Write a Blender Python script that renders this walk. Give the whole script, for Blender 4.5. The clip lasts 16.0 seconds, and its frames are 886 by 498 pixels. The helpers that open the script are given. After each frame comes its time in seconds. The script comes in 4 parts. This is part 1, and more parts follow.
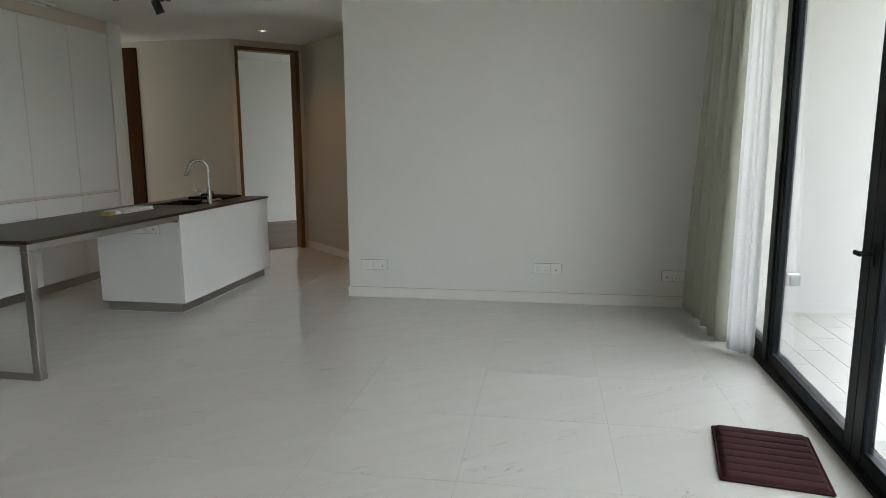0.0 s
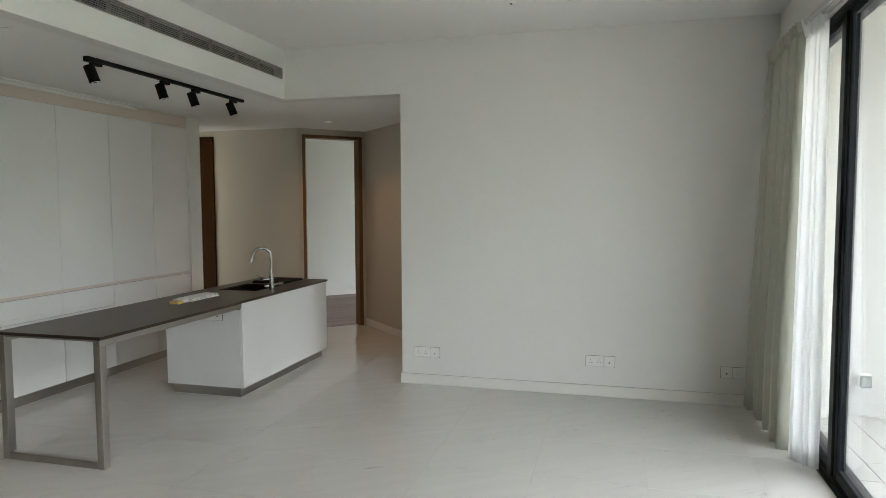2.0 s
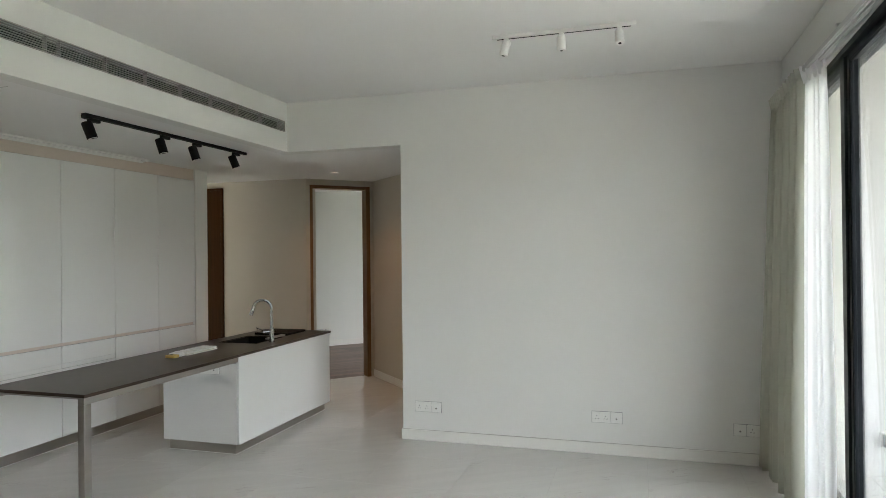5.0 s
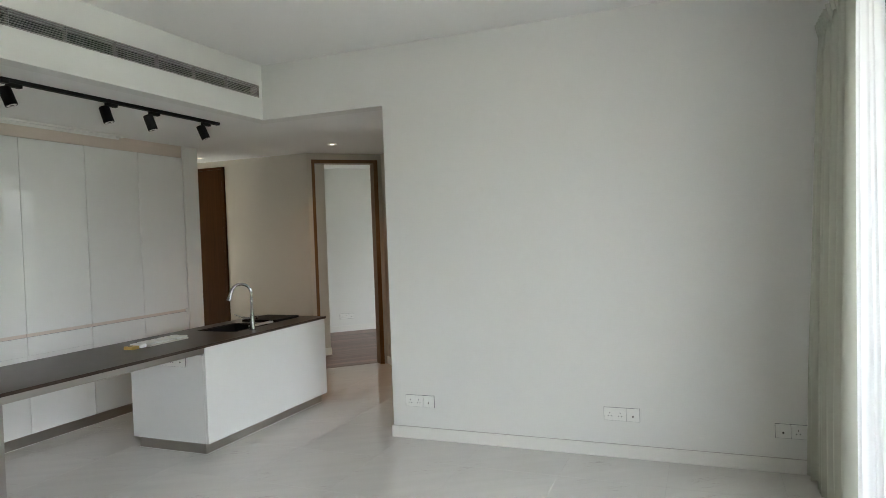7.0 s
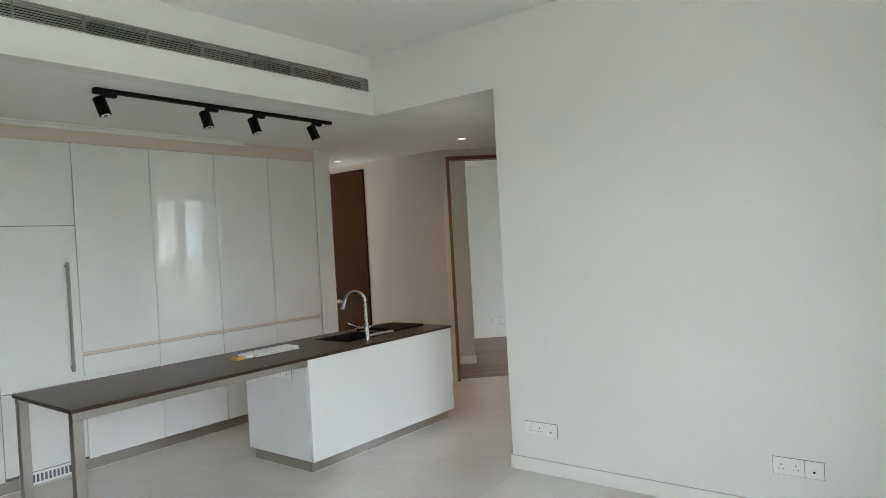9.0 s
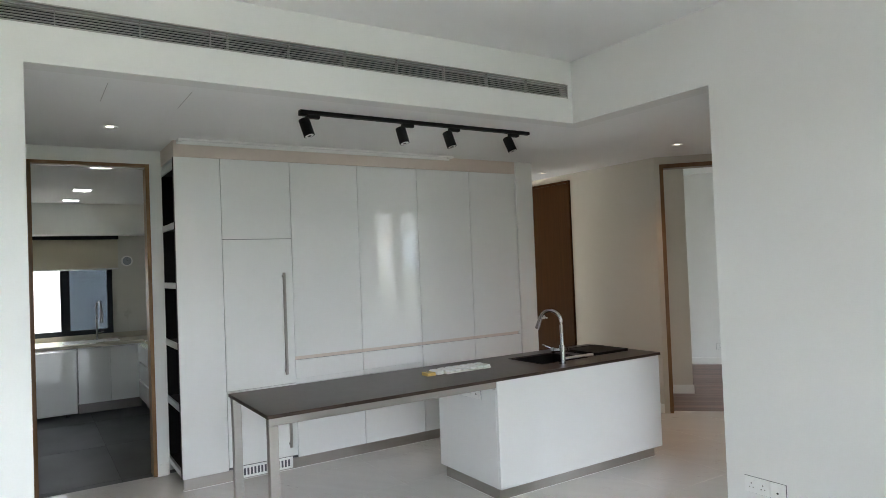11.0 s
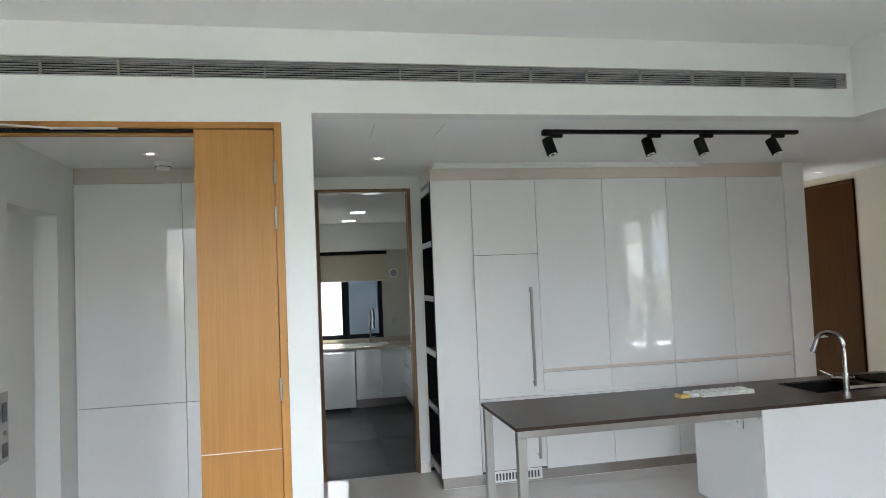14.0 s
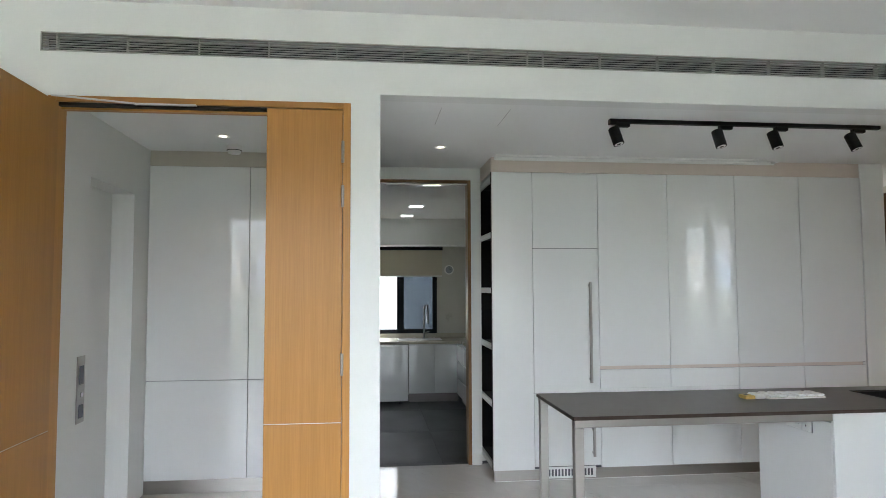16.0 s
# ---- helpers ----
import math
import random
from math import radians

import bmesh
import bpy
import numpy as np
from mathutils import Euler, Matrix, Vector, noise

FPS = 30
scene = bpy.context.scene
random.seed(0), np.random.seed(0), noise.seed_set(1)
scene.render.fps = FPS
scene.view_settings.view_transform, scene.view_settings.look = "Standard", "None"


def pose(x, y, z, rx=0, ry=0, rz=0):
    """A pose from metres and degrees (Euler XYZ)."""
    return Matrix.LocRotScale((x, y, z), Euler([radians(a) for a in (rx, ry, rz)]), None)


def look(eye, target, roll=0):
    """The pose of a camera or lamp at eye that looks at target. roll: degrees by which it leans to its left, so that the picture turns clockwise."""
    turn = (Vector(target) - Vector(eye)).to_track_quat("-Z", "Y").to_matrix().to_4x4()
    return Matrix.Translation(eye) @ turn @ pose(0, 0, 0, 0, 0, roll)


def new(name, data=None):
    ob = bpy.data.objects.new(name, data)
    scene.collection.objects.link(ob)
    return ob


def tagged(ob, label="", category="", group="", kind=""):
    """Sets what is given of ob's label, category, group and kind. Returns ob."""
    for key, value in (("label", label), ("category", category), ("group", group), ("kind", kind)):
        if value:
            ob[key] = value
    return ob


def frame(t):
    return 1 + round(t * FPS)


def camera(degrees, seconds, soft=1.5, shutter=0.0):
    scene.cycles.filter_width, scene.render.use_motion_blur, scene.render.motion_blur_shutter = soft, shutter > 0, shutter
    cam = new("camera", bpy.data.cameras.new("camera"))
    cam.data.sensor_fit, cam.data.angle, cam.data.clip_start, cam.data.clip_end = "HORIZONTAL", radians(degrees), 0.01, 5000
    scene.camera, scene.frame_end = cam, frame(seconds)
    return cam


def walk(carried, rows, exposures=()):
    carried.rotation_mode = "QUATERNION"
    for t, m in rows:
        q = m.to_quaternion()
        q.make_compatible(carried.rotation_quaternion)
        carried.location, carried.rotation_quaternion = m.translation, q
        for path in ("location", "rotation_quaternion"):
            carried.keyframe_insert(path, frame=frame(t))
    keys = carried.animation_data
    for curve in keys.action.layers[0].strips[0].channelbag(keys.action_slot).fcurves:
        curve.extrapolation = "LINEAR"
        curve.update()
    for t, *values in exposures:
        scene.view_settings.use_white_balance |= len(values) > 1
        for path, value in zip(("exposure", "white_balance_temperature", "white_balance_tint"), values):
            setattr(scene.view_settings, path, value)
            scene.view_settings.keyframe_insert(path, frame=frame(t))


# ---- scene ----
cam = camera(68.64, 16.0, soft=0.5)
PATH = [
    (0, (1.713, -5.415, 1.332), (1.397, -3.466, 1.011), -0.20),
    (0.5, (1.765, -5.423, 1.422), (1.408, -3.479, 1.114), 0.43),
    (1, (1.801, -5.436, 1.487), (1.376, -3.502, 1.205), 0.38),
    (1.5, (1.812, -5.460, 1.549), (1.329, -3.531, 1.334), -1.31),
    (2, (1.830, -5.439, 1.575), (1.316, -3.511, 1.443), -0.23),
    (2.5, (1.850, -5.487, 1.608), (1.349, -3.551, 1.561), -0.67),
    (3, (1.837, -5.524, 1.622), (1.308, -3.596, 1.646), -1.48),
    (3.5, (1.845, -5.524, 1.632), (1.290, -3.603, 1.673), -1.03),
    (4, (1.859, -5.490, 1.625), (1.321, -3.564, 1.660), -0.76),
    (6.5, (2.219, -4.727, 1.571), (1.510, -2.858, 1.537), -1.59),
    (7, (2.275, -4.469, 1.546), (1.523, -2.616, 1.502), -2.04),
    (7.5, (2.366, -4.237, 1.574), (1.514, -2.429, 1.513), -0.23),
    (8, (2.368, -4.063, 1.531), (1.391, -2.318, 1.481), -1.34),
    (8.5, (2.336, -3.866, 1.537), (1.257, -2.182, 1.504), -3.13),
    (9, (2.387, -3.664, 1.544), (1.149, -2.093, 1.522), -3.24),
    (9.5, (2.361, -3.524, 1.549), (0.943, -2.113, 1.544), -2.92),
    (10, (2.297, -3.431, 1.547), (0.785, -2.123, 1.557), -2.40),
    (12.5, (2.323, -3.328, 1.640), (0.448, -2.635, 1.706), -2.84),
    (13, (2.328, -3.330, 1.638), (0.418, -2.740, 1.699), -2.86),
    (13.5, (2.341, -3.326, 1.632), (0.398, -2.860, 1.708), -2.75),
    (14, (2.353, -3.342, 1.641), (0.392, -2.960, 1.734), -2.41),
    (14.5, (2.358, -3.365, 1.640), (0.385, -3.056, 1.749), -2.67),
    (15, (2.365, -3.391, 1.645), (0.390, -3.099, 1.762), -2.40),
    (15.5, (2.364, -3.388, 1.595), (0.386, -3.122, 1.728), -1.22),
    (16, (2.349, -3.398, 1.514), (0.364, -3.175, 1.631), -0.20),
]
walk(cam, [(t, look(eye, target, roll)) for t, eye, target, roll in PATH], exposures=((0, 3.94, 6400, 6), (1.5, 4.25, 6450, 6), (3.5, 4.42, 6450, 6.5), (7, 4.60, 6320, 7), (8.5, 4.74, 6220, 7.2), (10, 4.69, 6180, 8.6), (12.5, 4.83, 6000, 9), (16, 4.83, 6000, 9)))

# ---- world, sun, lamps ----
world = bpy.data.worlds.new("overcast_sky")
scene.world = world
world.use_nodes = True
wn = world.node_tree.nodes
sky = wn.new("ShaderNodeTexSky")
sky.sky_type = "NISHITA"
sky.sun_disc = False
sky.sun_elevation, sky.sun_rotation = radians(56), radians(-56)
sky.air_density, sky.dust_density, sky.ozone_density = 1.0, 7.0, 0.6
wn["Background"].inputs[1].default_value = 0.15
haze = wn.new("ShaderNodeHueSaturation")
haze.inputs["Saturation"].default_value = 0.22
world.node_tree.links.new(sky.outputs[0], haze.inputs["Color"])
world.node_tree.links.new(haze.outputs[0], wn["Background"].inputs[0])

sun = new("sun", bpy.data.lights.new("sun", "SUN"))
sun.data.energy, sun.data.angle, sun.data.color = 0.6, radians(30), (1.0, 0.97, 0.92)
sun.matrix_world = look((-45, 30, 80), (0, 0, 0))


def lamp(x, y, z, watts, colour, size=0.07, name="downlight_lamp"):
    d = bpy.data.lights.new(name, "AREA")
    d.shape, d.size, d.energy, d.color, d.spread = "DISK", size, watts, colour, radians(115)
    o = new(name, d)
    o.matrix_world = pose(x, y, z)
    return o


WARM, COOL = (1.0, 0.50, 0.20), (0.95, 1.0, 0.98)
for x, y, w in ((-2.38, -2.88, 0.03), (-2.175, -4.40, 0.010), (-3.23, 1.575, 0.009), (-1.39, 1.53, 0.13)):
    lamp(x, y, 2.538, w, WARM)
for x, y in ((-5.10, -2.87), (-6.1, -2.92), (-3.45, -2.84)):
    lamp(x, y, 2.435, 0.003, COOL, 0.12, "kitchen_lamp")


# ---- materials ----
def material(name, colour, rough=0.5, metal=0.0, spots=(), grain=0.0, bump=0.0, scale=8.0, vary=0.0, coat=0.0, stretch=(1, 1, 1), spec=0.5, rvar=0.15):
    """Principled material. grain: strength of fine colour variation; bump: relief; vary: per-object shift of tone."""
    m = bpy.data.materials.new(name)
    m.use_nodes = True
    nt = m.node_tree
    n, l = nt.nodes, nt.links
    p = n["Principled BSDF"]
    p.inputs["Base Color"].default_value = (*colour, 1)
    p.inputs["Roughness"].default_value = rough
    p.inputs["Metallic"].default_value = metal
    p.inputs["Coat Weight"].default_value = coat
    p.inputs["Coat Roughness"].default_value = 0.0
    p.inputs["Specular IOR Level"].default_value = spec
    tc = n.new("ShaderNodeTexCoord")
    mp = n.new("ShaderNodeMapping")
    mp.inputs["Scale"].default_value = stretch
    l.new(tc.outputs["Object"], mp.inputs["Vector"])
    if grain or bump:
        fine = n.new("ShaderNodeTexNoise")
        fine.inputs["Scale"].default_value, fine.inputs["Detail"].default_value = scale * 8, 6
        wide = n.new("ShaderNodeTexNoise")
        wide.inputs["Scale"].default_value, wide.inputs["Detail"].default_value = scale * 0.22, 3
        l.new(mp.outputs[0], fine.inputs["Vector"])
        l.new(tc.outputs["Object"], wide.inputs["Vector"])
        add = n.new("ShaderNodeMath")
        add.operation = "ADD"
        l.new(fine.outputs[0], add.inputs[0])
        l.new(wide.outputs[0], add.inputs[1])
        if grain:
            ramp = n.new("ShaderNodeMapRange")
            ramp.inputs["From Min"].default_value, ramp.inputs["From Max"].default_value = 0.6, 1.4
            ramp.inputs["To Min"].default_value, ramp.inputs["To Max"].default_value = 1 - grain, 1 + grain
            l.new(add.outputs[0], ramp.inputs["Value"])
            mul = n.new("ShaderNodeVectorMath")
            mul.operation = "SCALE"
            mul.inputs[0].default_value = colour
            l.new(ramp.outputs[0], mul.inputs["Scale"])
            last = mul.outputs[0]
            if vary:
                oi = n.new("ShaderNodeObjectInfo")
                vr = n.new("ShaderNodeMapRange")
                vr.inputs["To Min"].default_value, vr.inputs["To Max"].default_value = 1 - vary, 1 + vary
                l.new(oi.outputs["Random"], vr.inputs["Value"])
                mv = n.new("ShaderNodeVectorMath")
                mv.operation = "SCALE"
                l.new(last, mv.inputs[0])
                l.new(vr.outputs[0], mv.inputs["Scale"])
                last = mv.outputs[0]
            l.new(last, p.inputs["Base Color"])
            rr = n.new("ShaderNodeMapRange")
            rr.inputs["From Min"].default_value, rr.inputs["From Max"].default_value = 0.3, 0.7
            rr.inputs["To Min"].default_value, rr.inputs["To Max"].default_value = rough * (1 - rvar), min(1, rough * (1 + rvar))
            l.new(wide.outputs[0], rr.inputs["Value"])
            l.new(rr.outputs[0], p.inputs["Roughness"])
        if bump:
            bp = n.new("ShaderNodeBump")
            bp.inputs["Strength"].default_value, bp.inputs["Distance"].default_value = bump, 0.002
            l.new(fine.outputs[0], bp.inputs["Height"])
            l.new(bp.outputs[0], p.inputs["Normal"])
    return m


def marble(name, base, vein, rough, scale=1.0, amount=0.5, width=0.007, turn=18, clouds=0.06):
    """Polished stone with fine broken veins; each slab takes its own cut of the pattern."""
    m = bpy.data.materials.new(name)
    m.use_nodes = True
    n, l = m.node_tree.nodes, m.node_tree.links
    p = n["Principled BSDF"]
    tc, oi = n.new("ShaderNodeTexCoord"), n.new("ShaderNodeObjectInfo")
    off = n.new("ShaderNodeVectorMath")
    off.operation = "SCALE"
    off.inputs[0].default_value = (37, 53, 11)
    l.new(oi.outputs["Random"], off.inputs["Scale"])
    ad = n.new("ShaderNodeVectorMath")
    l.new(tc.outputs["Object"], ad.inputs[0])
    l.new(off.outputs[0], ad.inputs[1])
    mp = n.new("ShaderNodeMapping")
    mp.vector_type = "TEXTURE"
    mp.inputs["Rotation"].default_value = (0, 0, radians(turn))
    mp.inputs["Scale"].default_value = (1 / (0.7 * scale), 1 / (6.5 * scale), 1 / (3 * scale))
    l.new(ad.outputs[0], mp.inputs["Vector"])
    nz = n.new("ShaderNodeTexNoise")
    nz.inputs["Scale"].default_value, nz.inputs["Detail"].default_value, nz.inputs["Distortion"].default_value = 1.3, 5, 0.25
    l.new(mp.outputs[0], nz.inputs["Vector"])
    sub = n.new("ShaderNodeMath")
    sub.operation = "SUBTRACT"
    sub.inputs[1].default_value = 0.5
    l.new(nz.outputs[0], sub.inputs[0])
    ab = n.new("ShaderNodeMath")
    ab.operation = "ABSOLUTE"
    l.new(sub.outputs[0], ab.inputs[0])
    thin = n.new("ShaderNodeMapRange")
    thin.inputs["From Max"].default_value = width
    thin.inputs["To Min"].default_value, thin.inputs["To Max"].default_value = 1, 0
    l.new(ab.outputs[0], thin.inputs["Value"])
    mask = n.new("ShaderNodeTexNoise")
    mask.inputs["Scale"].default_value, mask.inputs["Detail"].default_value = 2.6 * scale, 3
    l.new(ad.outputs[0], mask.inputs["Vector"])
    mr = n.new("ShaderNodeMapRange")
    mr.inputs["From Min"].default_value, mr.inputs["From Max"].default_value = 0.53, 0.68
    mr.inputs["To Max"].default_value = amount
    l.new(mask.outputs[0], mr.inputs["Value"])
    k = n.new("ShaderNodeMath")
    k.operation = "MULTIPLY"
    l.new(thin.outputs[0], k.inputs[0])
    l.new(mr.outputs[0], k.inputs[1])
    cloud = n.new("ShaderNodeMix")
    cloud.data_type = "RGBA"
    cloud.inputs["A"].default_value = (*[c * (1 - clouds) for c in base], 1)
    cloud.inputs["B"].default_value = (*[min(1, c * (1 + clouds)) for c in base], 1)
    l.new(nz.outputs[0], cloud.inputs["Factor"])
    mix = n.new("ShaderNodeMix")
    mix.data_type = "RGBA"
    mix.inputs["B"].default_value = (*vein, 1)
    l.new(k.outputs[0], mix.inputs["Factor"])
    l.new(cloud.outputs["Result"], mix.inputs["A"])
    l.new(mix.outputs["Result"], p.inputs["Base Color"])
    rr = n.new("ShaderNodeMapRange")
    rr.inputs["To Min"].default_value, rr.inputs["To Max"].default_value = rough * 0.7, rough * 1.4
    l.new(mask.outputs[0], rr.inputs["Value"])
    l.new(rr.outputs[0], p.inputs["Roughness"])
    return m


def wood(name, dark, light, rough=0.4, scale=1.0, axis="z", vary=0.1, spec=0.4):
    """Veneer with long straight grain along one axis."""
    m = bpy.data.materials.new(name)
    m.use_nodes = True
    n, l = m.node_tree.nodes, m.node_tree.links
    p = n["Principled BSDF"]
    p.inputs["Roughness"].default_value = rough
    p.inputs["Specular IOR Level"].default_value = spec
    tc, oi = n.new("ShaderNodeTexCoord"), n.new("ShaderNodeObjectInfo")
    off = n.new("ShaderNodeVectorMath")
    off.operation = "SCALE"
    off.inputs[0].default_value = (7, 3, 5)
    l.new(oi.outputs["Random"], off.inputs["Scale"])
    ad = n.new("ShaderNodeVectorMath")
    l.new(tc.outputs["Object"], ad.inputs[0])
    l.new(off.outputs[0], ad.inputs[1])
    mp = n.new("ShaderNodeMapping")
    mp.inputs["Scale"].default_value = {"z": (30, 30, 0.8), "x": (0.8, 30, 30), "y": (30, 0.8, 30)}[axis]
    l.new(ad.outputs[0], mp.inputs["Vector"])
    a, b = n.new("ShaderNodeTexNoise"), n.new("ShaderNodeTexNoise")
    a.inputs["Scale"].default_value, a.inputs["Detail"].default_value = 1.0 * scale, 4
    b.inputs["Scale"].default_value, b.inputs["Detail"].default_value = 5.0 * scale, 6
    l.new(mp.outputs[0], a.inputs["Vector"])
    l.new(mp.outputs[0], b.inputs["Vector"])
    s = n.new("ShaderNodeMath")
    s.operation = "MULTIPLY_ADD"
    s.inputs[1].default_value = 0.6
    l.new(b.outputs[0], s.inputs[0])
    h = n.new("ShaderNodeMath")
    h.operation = "MULTIPLY"
    h.inputs[1].default_value = 0.45
    l.new(a.outputs[0], h.inputs[0])
    l.new(h.outputs[0], s.inputs[2])
    r = n.new("ShaderNodeMapRange")
    r.inputs["From Min"].default_value, r.inputs["From Max"].default_value = 0.36, 0.68
    l.new(s.outputs[0], r.inputs["Value"])
    mix = n.new("ShaderNodeMix")
    mix.data_type = "RGBA"
    mix.inputs["A"].default_value, mix.inputs["B"].default_value = (*dark, 1), (*light, 1)
    l.new(r.outputs[0], mix.inputs["Factor"])
    vr = n.new("ShaderNodeMapRange")
    vr.inputs["To Min"].default_value, vr.inputs["To Max"].default_value = 1 - vary, 1 + vary
    l.new(oi.outputs["Random"], vr.inputs["Value"])
    mv = n.new("ShaderNodeVectorMath")
    mv.operation = "SCALE"
    l.new(mix.outputs["Result"], mv.inputs[0])
    l.new(vr.outputs[0], mv.inputs["Scale"])
    l.new(mv.outputs[0], p.inputs["Base Color"])
    bp = n.new("ShaderNodeBump")
    bp.inputs["Strength"].default_value, bp.inputs["Distance"].default_value = 0.12, 0.001
    l.new(s.outputs[0], bp.inputs["Height"])
    l.new(bp.outputs[0], p.inputs["Normal"])
    return m


def glowing(name, colour, strength):
    m = bpy.data.materials.new(name)
    m.use_nodes = True
    p = m.node_tree.nodes["Principled BSDF"]
    p.inputs["Base Color"].default_value = (*colour, 1)
    p.inputs["Emission Color"].default_value = (*colour, 1)
    p.inputs["Emission Strength"].default_value = strength
    return m


def glass_pane(name, tint=(1, 1, 1), rough=0.0, see=1.0):
    """Thin clear pane: a sharp reflection by Fresnel over straight transparency."""
    m = bpy.data.materials.new(name)
    m.use_nodes = True
    n, l = m.node_tree.nodes, m.node_tree.links
    n.remove(n["Principled BSDF"])
    lw, pw = n.new("ShaderNodeLayerWeight"), n.new("ShaderNodeMath")
    fr = n.new("ShaderNodeMath")
    pw.operation, fr.operation = "POWER", "MULTIPLY_ADD"
    pw.inputs[1].default_value, fr.inputs[1].default_value, fr.inputs[2].default_value = 5.0, 0.93, 0.035
    l.new(lw.outputs["Facing"], pw.inputs[0])
    l.new(pw.outputs[0], fr.inputs[0])
    tr, gl, mx = n.new("ShaderNodeBsdfTransparent"), n.new("ShaderNodeBsdfGlossy"), n.new("ShaderNodeMixShader")
    tr.inputs["Color"].default_value = (*[c * see for c in tint], 1)
    gl.inputs["Roughness"].default_value = rough
    l.new(fr.outputs[0], mx.inputs[0])
    l.new(tr.outputs[0], mx.inputs[1])
    l.new(gl.outputs[0], mx.inputs[2])
    l.new(mx.outputs[0], n["Material Output"].inputs["Surface"])
    return m


def cloth(name, colour, see=0.0, weave=900):
    """Woven cloth, see: share of light let through by the weave."""
    m = bpy.data.materials.new(name)
    m.use_nodes = True
    n, l = m.node_tree.nodes, m.node_tree.links
    p = n["Principled BSDF"]
    p.inputs["Base Color"].default_value = (*colour, 1)
    p.inputs["Roughness"].default_value = 0.9
    p.inputs["Specular IOR Level"].default_value = 0.1
    tc = n.new("ShaderNodeTexCoord")
    nz = n.new("ShaderNodeTexNoise")
    nz.inputs["Scale"].default_value, nz.inputs["Detail"].default_value = weave, 2
    l.new(tc.outputs["Object"], nz.inputs["Vector"])
    bp = n.new("ShaderNodeBump")
    bp.inputs["Strength"].default_value, bp.inputs["Distance"].default_value = 0.25, 0.001
    l.new(nz.outputs[0], bp.inputs["Height"])
    l.new(bp.outputs[0], p.inputs["Normal"])
    if see:
        tl, ad = n.new("ShaderNodeBsdfTranslucent"), n.new("ShaderNodeMixShader")
        tl.inputs["Color"].default_value = (*colour, 1)
        ad.inputs[0].default_value = see
        l.new(p.outputs[0], ad.inputs[1])
        l.new(tl.outputs[0], ad.inputs[2])
        l.new(ad.outputs[0], n["Material Output"].inputs["Surface"])
    return m


PAINT = material("white_wall_paint", (0.74, 0.74, 0.71), 0.75, grain=0.018, bump=0.06, scale=14)
CEIL = material("white_ceiling_paint", (0.80, 0.80, 0.78), 0.85, grain=0.012, bump=0.04, scale=10)
CREAM = material("cream_hall_paint", (0.53, 0.49, 0.415), 0.75, grain=0.018, bump=0.06, scale=14)
SKIRT = material("white_skirting_gloss", (0.75, 0.74, 0.70), 0.35, grain=0.015, bump=0.02, scale=6)
LACQUER = material("white_gloss_lacquer", (0.742, 0.742, 0.724), 0.32, grain=0.006, scale=3, coat=1.0, spec=0.5, rvar=0.03)
ROSE = material("rose_beige_trim", (0.62, 0.53, 0.465), 0.4, grain=0.02, scale=8)
STONE = material("dark_brown_stone", (0.044, 0.027, 0.019), 0.32, grain=0.06, scale=60, rvar=0.02, spec=0.28)
STEEL = material("brushed_steel", (0.41, 0.385, 0.355), 0.30, 1.0, grain=0.04, scale=12, stretch=(1, 0.08, 1), rvar=0.05)
DARKSTEEL = material("dark_brushed_steel", (0.16, 0.15, 0.14), 0.38, 1.0, grain=0.04, scale=12, rvar=0.05)
CHROME = material("polished_chrome", (0.40, 0.40, 0.41), 0.03, 1.0)
BLACK = material("matt_black_metal", (0.007, 0.007, 0.0075), 0.6, grain=0.1, bump=0.03, scale=20, spec=0.2)
NICHE = material("black_laminate", (0.010, 0.009, 0.009), 0.6, grain=0.2, scale=10, spec=0.15)
# near-black for the shade inside holes, slots and gaps; also colours the clock hands
HOLE = material("black_and_hole_shade", (0.01, 0.01, 0.01), 0.8)
OAK = wood("golden_oak_veneer", (0.360, 0.168, 0.034), (0.432, 0.206, 0.046), 0.38, 1.0)
OAKX = wood("golden_oak_rail", (0.360, 0.168, 0.034), (0.432, 0.206, 0.046), 0.38, 1.0, "y")
BROWN = wood("brown_oak_frame", (0.13, 0.064, 0.020), (0.20, 0.102, 0.034), 0.42, 1.2)
DARKDOOR = wood("dark_walnut_veneer", (0.032, 0.0118, 0.0022), (0.050, 0.019, 0.0042), 0.5, 1.0, spec=0.08)
PLANK = wood("brown_floor_board", (0.10, 0.055, 0.042), (0.20, 0.125, 0.100), 0.4, 1.0, "x", 0.25)
FRAME = material("anthracite_aluminium", (0.010, 0.0125, 0.016), 0.42, 0.0, grain=0.08, bump=0.02, scale=30, spec=0.12)
GLASS = glass_pane("clear_glass")
FROST = glass_pane("grey_glass", (0.16, 0.18, 0.20), 0.25, 1.0)
CURTAIN = cloth("grey_curtain_cloth", (0.50, 0.505, 0.432), 0.0)
SHEER = cloth("white_sheer_cloth", (0.90, 0.902, 0.905), 0.63)
BLIND = cloth("beige_blind_cloth", (0.52, 0.48, 0.38), 0.05)
PLUSH = material("maroon_plush", (0.048, 0.019, 0.021), 0.95, grain=0.28, bump=0.9, scale=40, spec=0.1)
PLASTIC = material("white_plastic", (0.78, 0.78, 0.75), 0.35, grain=0.01, scale=5)
CREAMPLASTIC = material("ivory_plastic", (0.72, 0.70, 0.62), 0.4, grain=0.03, scale=20)
YELLOW = material("yellow_card", (0.62, 0.42, 0.12), 0.5, grain=0.05, scale=20)
SLATE = material("dark_grey_tile", (0.052, 0.053, 0.054), 0.5, grain=0.10, bump=0.05, scale=6, vary=0.08)
